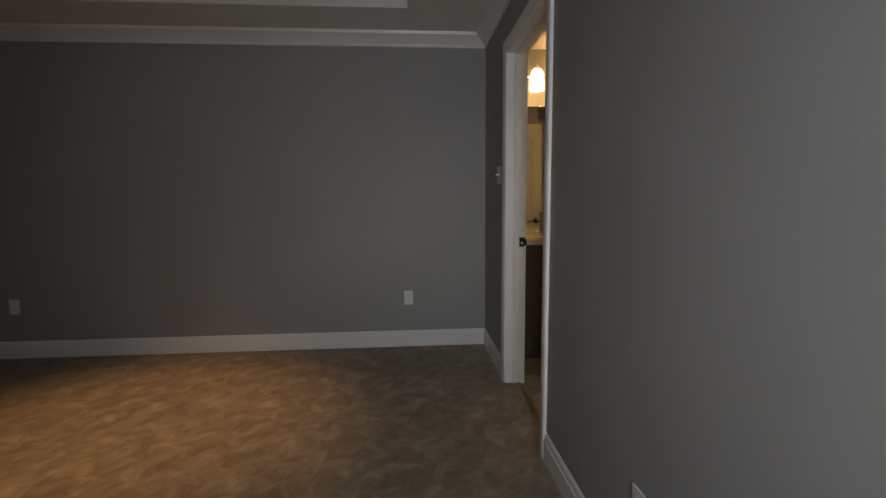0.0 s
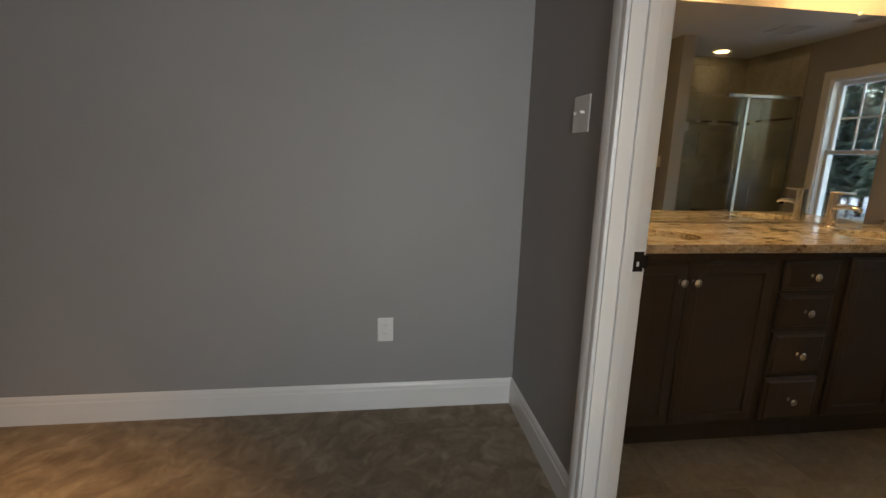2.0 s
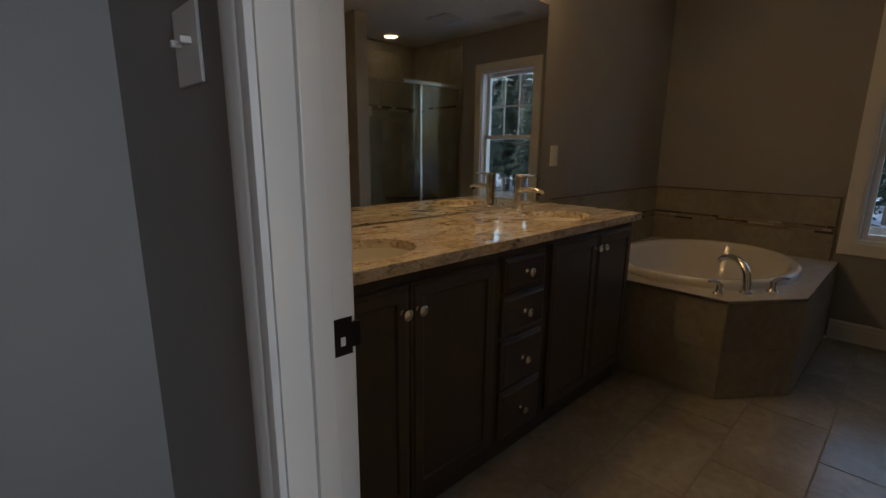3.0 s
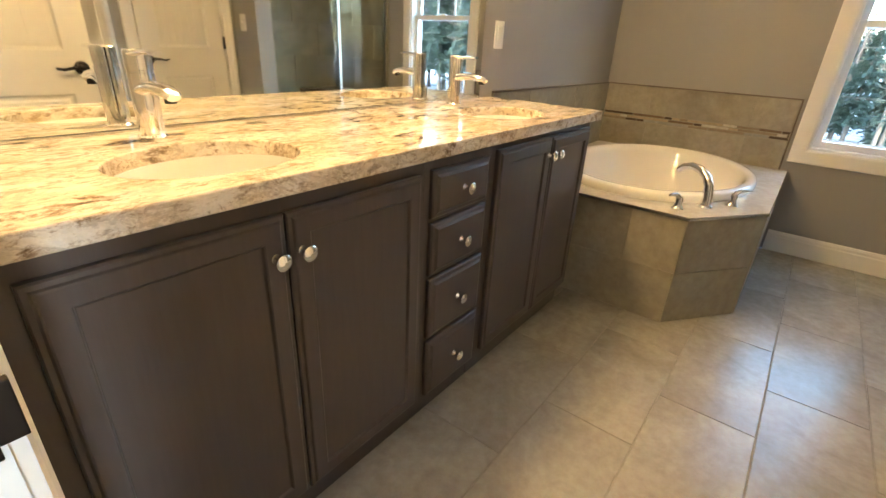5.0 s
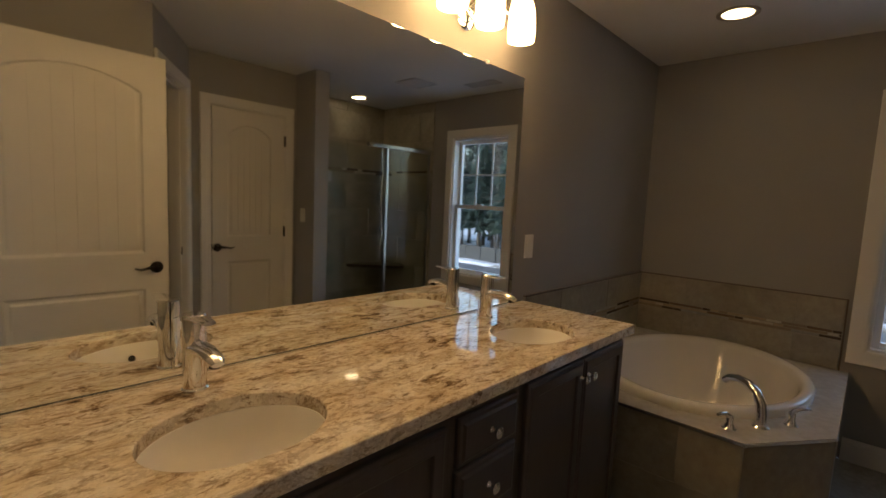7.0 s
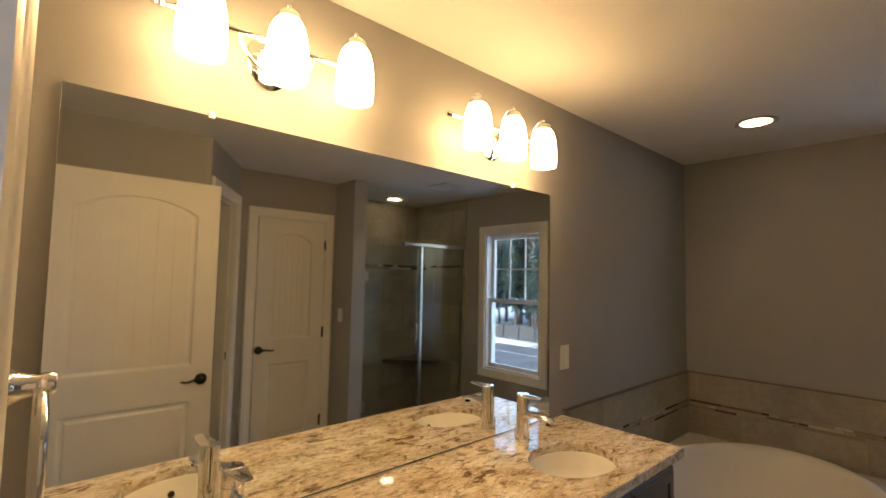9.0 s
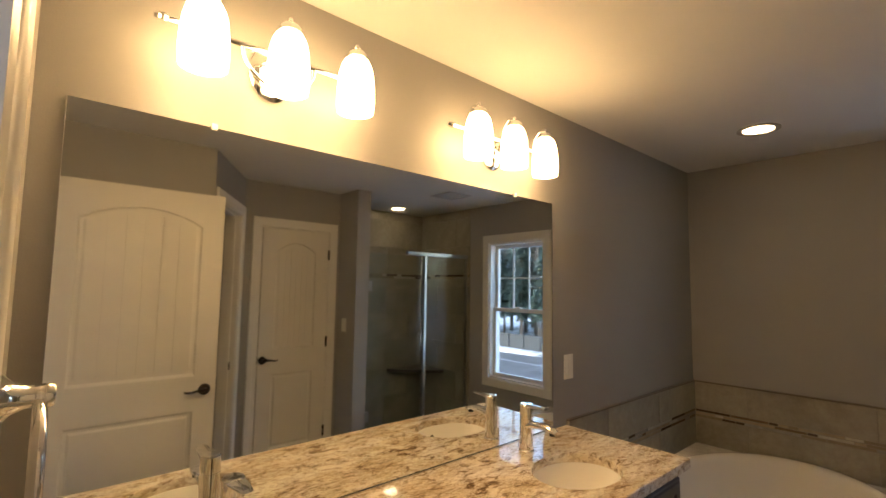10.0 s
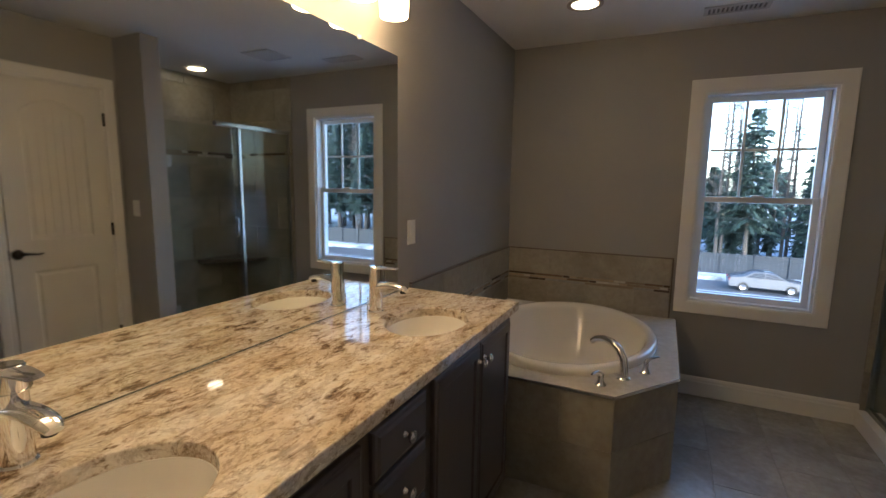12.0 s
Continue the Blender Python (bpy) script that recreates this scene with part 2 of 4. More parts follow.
def finish(bm, name, material, smooth=None):
    bmesh.ops.recalc_face_normals(bm, faces=bm.faces)
    me = bpy.data.meshes.new(name)
    bm.to_mesh(me)
    bm.free()
    me.materials.append(material)
    if smooth is not None:
        me.shade_smooth()
        me.set_sharp_from_angle(angle=radians(smooth))
    return me


def part(name, bm, material, parent=None, label="", smooth=None, at=None):
    """One mesh object; under a parent its coordinates are the parent's own."""
    ob = new(name, finish(bm, name, material, smooth))
    if parent is not None:
        ob.parent = parent
    if at is not None:
        ob.location = at
    if label:
        ob["label"] = label
    return ob


def structure(name, bm, material, label, category="", smooth=None):
    return tagged(part(name, bm, material, smooth=smooth), label, category or name.split("_")[0], kind="structure")


def box(bm, x0, x1, y0, y1, z0, z1, bevel=0.0, seg=2):
    vs = [bm.verts.new((x, y, z)) for x in (x0, x1) for y in (y0, y1) for z in (z0, z1)]
    fs = [bm.faces.new([vs[i] for i in q]) for q in ((0, 1, 3, 2), (4, 6, 7, 5), (0, 4, 5, 1), (2, 3, 7, 6), (0, 2, 6, 4), (1, 5, 7, 3))]
    if bevel:
        es = list({e for f in fs for e in f.edges})
        bmesh.ops.bevel(bm, geom=es, offset=bevel, segments=seg, affect="EDGES", profile=0.6)
    return bm


def boxed(*a, bevel=0.0, seg=2):
    return box(bmesh.new(), *a, bevel=bevel, seg=seg)


def revolve(bm, profile, n=24, axis=None, sx=1.0, sy=1.0):
    """A lathe of (radius, height) pairs round z, then moved by the matrix axis."""
    m = axis or Matrix()
    rings = []
    for r, z in profile:
        if r < 1e-6:
            rings.append([bm.verts.new(m @ Vector((0, 0, z)))])
        else:
            rings.append([bm.verts.new(m @ Vector((r * sx * math.cos(2 * math.pi * i / n), r * sy * math.sin(2 * math.pi * i / n), z))) for i in range(n)])
    for a, b in zip(rings, rings[1:]):
        for i in range(n):
            j = (i + 1) % n
            q = [a[i % len(a)], a[j % len(a)], b[j % len(b)], b[i % len(b)]]
            q = list(dict.fromkeys(q))
            if len(q) > 2:
                bm.faces.new(q)
    return bm


def tube(bm, points, radii, n=12, flat=1.0):
    """A round bar along points, with a radius at each; flat squeezes it across."""
    pts = [Vector(p) for p in points]
    if not hasattr(radii, "__len__"):
        radii = [radii] * len(pts)
    rings, side = [], None
    for i, p in enumerate(pts):
        t = (pts[min(i + 1, len(pts) - 1)] - pts[max(i - 1, 0)]).normalized()
        if side is None:
            side = t.cross(Vector((0, 0, 1)))
            if side.length < 0.01:
                side = Vector((1, 0, 0))
        side = (side - t * side.dot(t)).normalized()
        up = t.cross(side)
        rings.append([bm.verts.new(p + radii[i] * (side * math.cos(2 * math.pi * k / n) + up * math.sin(2 * math.pi * k / n) * flat)) for k in range(n)])
    for a, b in zip(rings, rings[1:]):
        for k in range(n):
            bm.faces.new((a[k], a[(k + 1) % n], b[(k + 1) % n], b[k]))
    bm.faces.new(rings[0][::-1])
    bm.faces.new(rings[-1])
    return bm


def sweep(bm, path, normal, profile, closed=False):
    """A moulding: profile (across, out) carried along path with mitred corners; out is along normal, across lies to the path's left."""
    pts, n = [Vector(p) for p in path], Vector(normal).normalized()
    rings = []
    for i, p in enumerate(pts):
        a = (p - pts[i - 1]).normalized() if (i or closed) else None
        b = (pts[(i + 1) % len(pts)] - p).normalized() if (i < len(pts) - 1 or closed) else None
        a, b = a or b, b or a
        la, lb = n.cross(a), n.cross(b)
        m = (la + lb).normalized()
        m = m / max(m.dot(la), 0.2)
        rings.append([bm.verts.new(p + m * u + n * v) for u, v in profile])
    k = len(profile)
    pairs = list(zip(rings, rings[1:])) + ([(rings[-1], rings[0])] if closed else [])
    for a, b in pairs:
        for i in range(k):
            bm.faces.new((a[i], a[(i + 1) % k], b[(i + 1) % k], b[i]))
    if not closed:
        bm.faces.new(rings[0])
        bm.faces.new(rings[-1][::-1])
    return bm


def sheet(bm, outer, holes, z0, z1):
    """A slab of plan outline outer with holes, from z0 to z1."""
    edges = []
    for loop in (outer, *holes):
        vs = [bm.verts.new((x, y, z1)) for x, y in loop]
        edges += [bm.edges.new((vs[i], vs[(i + 1) % len(vs)])) for i in range(len(vs))]
    faces = bmesh.ops.triangle_fill(bm, edges=edges, use_beauty=True)["geom"]
    faces = [f for f in faces if isinstance(f, bmesh.types.BMFace)]
    low = bmesh.ops.extrude_face_region(bm, geom=faces)["geom"]
    bmesh.ops.translate(bm, verts=[v for v in low if isinstance(v, bmesh.types.BMVert)], vec=(0, 0, z0 - z1))
    return bm


def oval(cx, cy, ax, ay, n=48):
    return [(cx + ax * math.cos(2 * math.pi * i / n), cy + ay * math.sin(2 * math.pi * i / n)) for i in range(n)]


def softened(ob, width=0.003, seg=2):
    m = ob.modifiers.new("bevel", "BEVEL")
    m.width, m.segments, m.limit_method, m.angle_limit = width, seg, "ANGLE", radians(40)
    return ob


BASE_PROFILE = [(0, 0), (0.014, 0), (0.014, 0.095), (0.010, 0.102), (0.010, 0.116), (0.005, 0.128), (0, 0.132)]
CASING_PROFILE = [(0, 0), (-0.004, 0.010), (-0.016, 0.013), (-0.024, 0.012), (-0.030, 0.016), (-0.060, 0.018), (-0.070, 0.015), (-0.074, 0.010), (-0.074, 0)]


def wpart(name, bm, material, parent, label="", smooth=None):
    """A part whose mesh was drawn in the place's own coordinates; root is the thing's Empty."""
    root = parent
    while root.parent:
        root = root.parent
    bmesh.ops.transform(bm, matrix=root.matrix_basis.inverted(), verts=bm.verts)
    return part(name, bm, material, parent, label, smooth)


PIECES = {}


def piece(name, parent, origin, u, v, w, h, t, material, gap=0.0):
    """A tile-like slab: w along u, h along v, t thick along u x v, with its lower corner at origin. Alike pieces share a mesh."""
    key = (name, round(w, 3), round(h, 3), t, material.name)
    if key not in PIECES:
        PIECES[key] = finish(boxed(gap / 2, w - gap / 2, gap / 2, h - gap / 2, 0, t, bevel=min(0.0015, t / 3), seg=1), name, material)
    ob = new(name, PIECES[key])
    u, v = Vector(u), Vector(v)
    m = Matrix((u, v, u.cross(v))).transposed().to_4x4()
    m.translation = origin
    ob.parent = parent
    ob.matrix_basis = m
    return ob


def field(name, parent, origin, u, v, length, height, w, h, t, material, gap=0.003, stagger=0.0, first=0.0):
    """Rows of pieces over a rectangle; every other row is shifted by stagger."""
    o, u, v = Vector(origin), Vector(u), Vector(v)
    rows = math.ceil(height / h - 1e-6)
    for r in range(rows):
        hh = min(h, height - r * h)
        a = -((first + stagger * (r % 2)) % w)
        while a < length - 1e-6:
            s, e = max(a, 0), min(a + w, length)
            if e - s > 0.012 and hh > 0.01:
                piece(name, parent, o + u * s + v * r * h, u, v, e - s, hh, t, material, gap)
            a += w


# ---- plan ----
L, C = 3.51, 2.40         # window wall, ceiling
WX = -0.115                # bedroom face of the entry wall
BY = -0.11                 # bedroom far wall
J0, J1, HEAD = -0.932, -1.742, 2.085   # entry opening
G = -2.27                  # shower glass


def wall(name, boxes, label):
    bm = bmesh.new()
    for b in boxes:
        box(bm, *b)
    return structure(name, bm, M_WALL, label, "wall")


wall("wall_vanity", [(WX, L + 0.15, 0, 0.12, 0, C)], "grey painted wall behind the vanity and tub")
WY0, WY1, WZ0, WZ1 = -1.263, -1.947, 0.650, 2.008
wall("wall_window", [(L, L + 0.15, WY0, 0, 0, C), (L, L + 0.15, -3.20, WY1, 0, C), (L, L + 0.15, WY1, WY0, 0, WZ0), (L, L + 0.15, WY1, WY0, WZ1, C)],
     "grey painted wall with one tall window")
wall("wall_entry", [(WX, 0, J0 + 0.018, 0, 0, C), (WX, 0, -4.6, J1 - 0.018, 0, C), (WX, 0, J1 - 0.018, J0 + 0.018, HEAD + 0.018, C)],
     "grey painted wall between bedroom and bathroom with a doorway")
wall("wall_behind_door", [(0, 0.845, -1.96, -1.84, 0, C)], "short grey painted wall behind the open door")
D2A, D2B, HEAD2 = 1.408, 2.012, 2.025
wall("wall_closet_door", [(1.26, D2A - 0.018, -2.67, -2.55, 0, C), (D2B + 0.018, 2.115, -2.67, -2.55, 0, C), (D2A - 0.018, D2B + 0.018, -2.67, -2.55, HEAD2 + 0.018, C)],
     "grey painted wall with a closed white door")
wall("wall_shower_return", [(2.115, 2.245, -3.18, G + 0.04, 0, C)], "grey painted wall end beside the shower")
wall("wall_shower_back", [(2.245, L, -3.18, -3.06, 0, C)], "wall at the back of the shower")
wall("wall_closet_back", [(0, 2.115, -3.30, -3.18, 0, C)], "plain wall closing the closet")
# angled wall with an open doorway
bm = bmesh.new()
ax, ay, bx, by = 0.845, -1.84, 1.26, -2.55
dl = math.hypot(bx - ax, by - ay)
du = Vector(((bx - ax) / dl, (by - ay) / dl, 0))
dn = Vector((-du.y, du.x, 0))
if dn.x < 0:
    dn = -dn
for s0, s1, z0, z1 in ((0, 0.09, 0, C), (dl - 0.09, dl, 0, C), (0.09, dl - 0.09, HEAD + 0.018, C)):
    bb = boxed(s0, s1, -0.11, 0, z0, z1)
    mm = Matrix((du, dn, Vector((0, 0, 1)))).transposed().to_4x4()
    mm.translation = (ax, ay, 0)
    bmesh.ops.transform(bb, matrix=mm, verts=bb.verts)
    tmp = bpy.data.meshes.new("tmp")
    bb.to_mesh(tmp)
    bb.free()
    bm.from_mesh(tmp)
    bpy.data.meshes.remove(tmp)
structure("wall_angled", bm, M_WALL, "short angled grey wall with an open doorway", "wall")
DIAG = Matrix((du, dn, Vector((0, 0, 1)))).transposed().to_4x4()
DIAG.translation = (ax, ay, 0)

wall("wall_bedroom_far", [(-5.2, WX, BY, BY + 0.12, 0, 2.75)], "blue-grey painted bedroom wall")
wall("wall_bedroom_side", [(-5.32, -5.2, -4.72, BY + 0.12, 0, 2.75)], "grey painted bedroom side wall")
# its window opening is unseen, added for the stand-in lamp
wall("wall_bedroom_back", [(-5.2, -0.99, -4.72, -4.6, 0, 2.75), (-0.13, 0, -4.72, -4.6, 0, 2.75), (-0.99, -0.13, -4.72, -4.6, 0, 0.68), (-0.99, -0.13, -4.72, -4.6, 1.85, 2.75)],
     "grey painted bedroom wall with an added unseen window")
structure("ceiling_bathroom", boxed(WX, L + 0.15, -3.30, 0.12, C, C + 0.1), M_CEIL, "flat white bathroom ceiling", "ceiling")
bm = bmesh.new()
sheet(bm, [(-5.2, -4.6), (WX, -4.6), (WX, BY), (-5.2, BY)], [[(-4.6, -4.0), (WX - 0.60, -4.0), (WX - 0.60, BY - 0.49), (-4.6, BY - 0.49)]], 2.46, 2.50)
box(bm, -4.7, WX - 0.50, -4.1, BY - 0.39, 2.72, 2.78)
for b in ((-4.64, -4.6, -4.04, BY - 0.45), (WX - 0.60, WX - 0.56, -4.04, BY - 0.45), (-4.6, WX - 0.60, -4.04, -4.0), (-4.6, WX - 0.60, BY - 0.49, BY - 0.45)):
    box(bm, *b, 2.50, 2.72)
structure("ceiling_bedroom", bm, M_CEIL, "white bedroom tray ceiling with a lower border", "ceiling")

floor = structure("floor_bathroom", boxed(-0.03, L, -3.18, 0, -0.15, -0.0022), M_GROUT, "bathroom floor of large grey-beige stone-look tiles", "floor")
structure("floor_bedroom", boxed(-5.2, -0.035, -4.6, BY, -0.15, 0.008), M_CARPET, "tan brown cut-pile bedroom carpet", "carpet")
structure("threshold", boxed(-0.05, -0.02, J1, J0, -0.01, 0.011, bevel=0.003), metal("brass_strip", (0.30, 0.24, 0.15), 0.35), "thin metal strip between carpet and tile", "threshold")

# mouldings
structure("baseboard_bedroom", sweep(bmesh.new(), [(WX, J0 + 0.075, 0.008), (WX, BY, 0.008), (-5.2, BY, 0.008)], (0, 0, 1), BASE_PROFILE), M_TRIM, "white moulded bedroom baseboard", "baseboard")
structure("baseboard_bedroom_near", sweep(bmesh.new(), [(WX, -4.6, 0.008), (WX, J1 - 0.078, 0.008)], (0, 0, 1), BASE_PROFILE), M_TRIM, "white moulded bedroom baseboard", "baseboard")
structure("baseboard_window", sweep(bmesh.new(), [(L, G + 0.03, 0), (L, -1.220, 0)], (0, 0, 1), BASE_PROFILE), M_TRIM, "white baseboard under the window", "baseboard")
structure("baseboard_return", sweep(bmesh.new(), [(2.115, -2.55, 0), (2.115, G + 0.04, 0), (2.235, G + 0.04, 0)], (0, 0, 1), BASE_PROFILE), M_TRIM, "white baseboard on the wall end", "baseboard")
structure("crown_moulding", sweep(bmesh.new(), [(WX, -4.6, 2.365), (WX, BY, 2.365), (-5.2, BY, 2.365)], (0, 0, 1),
          [(0, 0), (0.010, 0.0), (0.012, 0.02), (0.05, 0.055), (0.08, 0.075), (0.085, 0.095), (0, 0.095)]), M_TRIM, "white crown moulding under the bedroom ceiling", "trim")


def doorway(number, m, width, depth, label, head=HEAD):
    """Jambs, stop and casings of an opening: local x along the wall, y out of it to the front face, z up."""
    root = thing("door_frame_" + str(number), (0, 0, 0), label, "door frame", kind="structure")
    root.matrix_world = m
    t = 0.018
    part("jamb", boxed(-t, 0, -depth - 0.002, 0.002, 0, head), M_TRIM, root)
    part("jamb", boxed(width, width + t, -depth - 0.002, 0.002, 0, head), M_TRIM, root)
    part("head_jamb", boxed(-t, width + t, -depth - 0.002, 0.002, head, head + t), M_TRIM, root)
    bm = bmesh.new()
    for x0, x1 in ((0, 0.011), (width - 0.011, width)):
        box(bm, x0, x1, -depth + 0.037, -depth + 0.072, 0, head - 0.011, bevel=0.002)
    box(bm, 0.0, width, -depth + 0.037, -depth + 0.072, head - 0.011, head, bevel=0.002)
    part("door_stop", bm, M_TRIM, root)
    path = [(-0.006, 0), (-0.006, head + 0.006), (width + 0.006, head + 0.006), (width + 0.006, 0)]
    part("casing", sweep(bmesh.new(), [(x, 0.001, z) for x, z in path], (0, 1, 0), CASING_PROFILE), M_TRIM, root, smooth=30)
    part("casing", sweep(bmesh.new(), [(x, -depth - 0.001, z) for x, z in path][::-1], (0, -1, 0), CASING_PROFILE), M_TRIM, root, smooth=30)
    return root


def frame_matrix(origin, u, n):
    m = Matrix((Vector(u), Vector(n), Vector((0, 0, 1)))).transposed().to_4x4()
    m.translation = origin
    return m


# entry doorway: front is the bedroom side
entry = doorway(1, frame_matrix((WX, J0, 0), (0, -1, 0), (-1, 0, 0)), J0 - J1, -WX, "white moulded casing round the open bathroom doorway")
bm = boxed(0.0, 0.0022, -0.114, -0.078, 0.903, 0.963, bevel=0.0008)
strike = part("strike_plate", bm, M_BRONZE, entry, "dark bronze strike plate")
part("latch_hole", boxed(0.0022, 0.003, -0.101, -0.093, 0.919, 0.933), M_TRIM, strike)
part("strike_lip", boxed(-0.004, 0.003, -0.128, -0.114, 0.913, 0.953, bevel=0.001), M_BRONZE, strike)
doorway(2, frame_matrix((D2B, -2.55, 0), (-1, 0, 0), (0, 1, 0)), D2B - D2A, 0.12, "white casing round the closed closet door", HEAD2)
angled = doorway(3, frame_matrix(DIAG @ Vector((0.108, 0, 0)), du, dn), dl - 0.216, 0.11, "white casing round the doorway in the angled wall")


plate3 = part("strike_plate", boxed(dl - 0.216 - 0.0022, dl - 0.216, -0.062, -0.030, 0.895, 0.955, bevel=0.0008), M_BRONZE, angled, "dark bronze strike plate")
part("latch_hole", boxed(dl - 0.216 - 0.0032, dl - 0.216 - 0.0022, -0.050, -0.040, 0.915, 0.935), M_TRIM, plate3)


def lever(parent, x, z, side, y0, towards):
    """A round rose with a curved lever; side is the sign of y on which it sits, towards the sign of x to which it points."""
    m = Matrix.Translation((x, y0, z)) @ Matrix.Rotation(-side * math.pi / 2, 4, "X")
    rose = part("handle_rose", revolve(bmesh.new(), [(0, 0), (0.033, 0), (0.033, 0.005), (0.026, 0.011), (0.012, 0.014), (0.011, 0.038), (0, 0.038)], 24, m), M_BRONZE, parent, "dark bronze handle rose", 40)
    pts = [(x, y0 + side * 0.040, z), (x + towards * 0.02, y0 + side * 0.050, z + 0.004), (x + towards * 0.05, y0 + side * 0.052, z + 0.003), (x + towards * 0.085, y0 + side * 0.050, z - 0.005), (x + towards * 0.115, y0 + side * 0.047, z + 0.002)]
    part("lever", tube(bmesh.new(), pts, [0.010, 0.010, 0.008, 0.007, 0.005], 10), M_BRONZE, rose, "dark bronze curved lever", 60)


def panel_door(name, width, height, label, hinge_knuckle_side, lever_sides, lever_x, towards):
    """A two-panel moulded door with an arched plank upper panel; hinge at x = 0, faces at y = 0 and y = -0.035."""
    root = thing(name, (0, 0, 0), label, "door")
    t = 0.035
    bm = bmesh.new()
    sx0, sx1, za, zb, zc = 0.115, width - 0.115, 0.20, 0.80, 1.00
    ztop, rise = height - 0.20, 0.085
    arch = [(sx0 + (sx1 - sx0) * i / 12, ztop + rise * math.sin(math.pi * i / 12) ** 0.8) for i in range(13)]
    loops = [[(sx0, za), (sx1, za), (sx1, zb), (sx0, zb)], [(sx0, zc), (sx1, zc), (sx1, ztop), *arch[::-1][1:-1], (sx0, ztop)]]
    slab = sheet(bmesh.new(), [(0, 0), (width, 0), (width, height), (0, height)], loops, -t, 0)
    turn = Matrix(((1, 0, 0, 0), (0, 0, 1, 0), (0, 1, 0, 0), (0, 0, 0, 1)))
    bmesh.ops.transform(slab, matrix=turn, verts=slab.verts)
    part("stiles_and_rails", slab, M_DOOR, root)
    for i, loop in enumerate(loops):
        bm = bmesh.new()
        for face, sgn in ((0.0, -1), (-t, 1)):
            rings = []
            cx, cz = sum(p[0] for p in loop) / len(loop), sum(p[1] for p in loop) / len(loop)
            w, h = sx1 - sx0, max(p[1] for p in loop) - min(p[1] for p in loop)
            for inset, deep in ((0, 0.0), (0.010, 0.010), (0.022, 0.011), (0.034, 0.005 if i == 0 else 0.0085)):
                rings.append([bm.verts.new((cx + (x - cx) * (1 - 2 * inset / w), face + sgn * deep, cz + (z - cz) * (1 - 2 * inset / h))) for x, z in loop])
            for a, b in zip(rings, rings[1:]):
                for k in range(len(a)):
                    bm.faces.new((a[k], a[(k + 1) % len(a)], b[(k + 1) % len(b)], b[k]))
            bm.faces.new(rings[-1])
        panel = part("lower_panel" if i == 0 else "plank_panel", bm, M_DOOR, root)
        if i == 1:
            pa, pb, zl = sx0 + 0.036, sx1 - 0.036, zc + 0.036

            def crest(x):
                return ztop - 0.036 + rise * math.sin(math.pi * (x - pa) / (pb - pa)) ** 0.8
            for k in range(6):
                xa, xb = pa + (pb - pa) * k / 6 + 0.0015, pa + (pb - pa) * (k + 1) / 6 - 0.0015
                bm = bmesh.new()
                for y0, y1 in ((-0.0086, -0.0045), (-t + 0.0045, -t + 0.0086)):
                    front = [bm.verts.new((x, y0, z)) for x, z in ((xa, zl), (xb, zl), (xb, crest(xb)), (xa, crest(xa)))]
                    rear = [bm.verts.new((v.co.x, y1, v.co.z)) for v in front]
                    bm.faces.new(front)
                    bm.faces.new(rear[::-1])
                    for q in range(4):
                        bm.faces.new((front[q], front[(q + 1) % 4], rear[(q + 1) % 4], rear[q]))
                part("plank", bm, M_DOOR, panel)
    for z in (0.27, 1.04, height - 0.20):
        k = hinge_knuckle_side
        part("hinge", revolve(bmesh.new(), [(0, -0.045), (0.009, -0.045), (0.009, 0.045), (0, 0.045)], 12, Matrix.Translation((-0.004, 0.006 if k > 0 else -t - 0.006, z))), M_BRONZE, root, "dark bronze hinge", 40)
    for s in lever_sides:
        lever(root, lever_x, 0.92, s, 0.0 if s > 0 else -t, towards)
    part("latch_plate", boxed(width - 0.0005, width + 0.0015, -0.03, -0.005, 0.89, 0.95), M_BRONZE, root, "dark bronze latch plate")
    return root


d = panel_door("door_1", 0.815, 2.07, "white moulded two-panel entry door standing open", -1, (1,), 0.755, -1)
d.matrix_world = pose(0.060, J1 + 0.004, 0.010, 0, 0, 1.0)
tagged(d, kind="structure")
d = panel_door("door_2", D2B - D2A - 0.013, 2.012, "white moulded two-panel closet door, closed", 1, (1,), 0.555, -1)
d.matrix_world = frame_matrix((D2B - 0.003, -2.551, 0.010), (-1, 0, 0), (0, 1, 0))
tagged(d, kind="structure")

# ---- window ----
win = thing("window_1", (L, -1.625, WZ0), "white double-hung window with a gridded upper sash", "window", kind="structure")
MEET = 1.332
bm = bmesh.new()
for y0, y1, z0, z1 in ((WY0 - 0.02, WY0, WZ0, WZ1), (WY1, WY1 + 0.02, WZ0, WZ1), (WY1 + 0.02, WY0 - 0.02, WZ0, WZ0 + 0.02), (WY1 + 0.02, WY0 - 0.02, WZ1 - 0.02, WZ1)):
    box(bm, L - 0.002, L + 0.14, y0, y1, z0, z1)
wpart("window_frame", bm, M_VINYL, win)
cas = [(L - 0.001, WY0 - 0.005, WZ0 + 0.005), (L - 0.001, WY0 - 0.005, WZ1 - 0.005), (L - 0.001, WY1 + 0.005, WZ1 - 0.005), (L - 0.001, WY1 + 0.005, WZ0 + 0.005)]
wpart("casing", sweep(bmesh.new(), cas, (-1, 0, 0), [(-0.0, 0), (0.0, 0.016), (0.012, 0.019), (0.076, 0.019), (0.082, 0.016), (0.082, 0)], closed=True), M_TRIM, win)


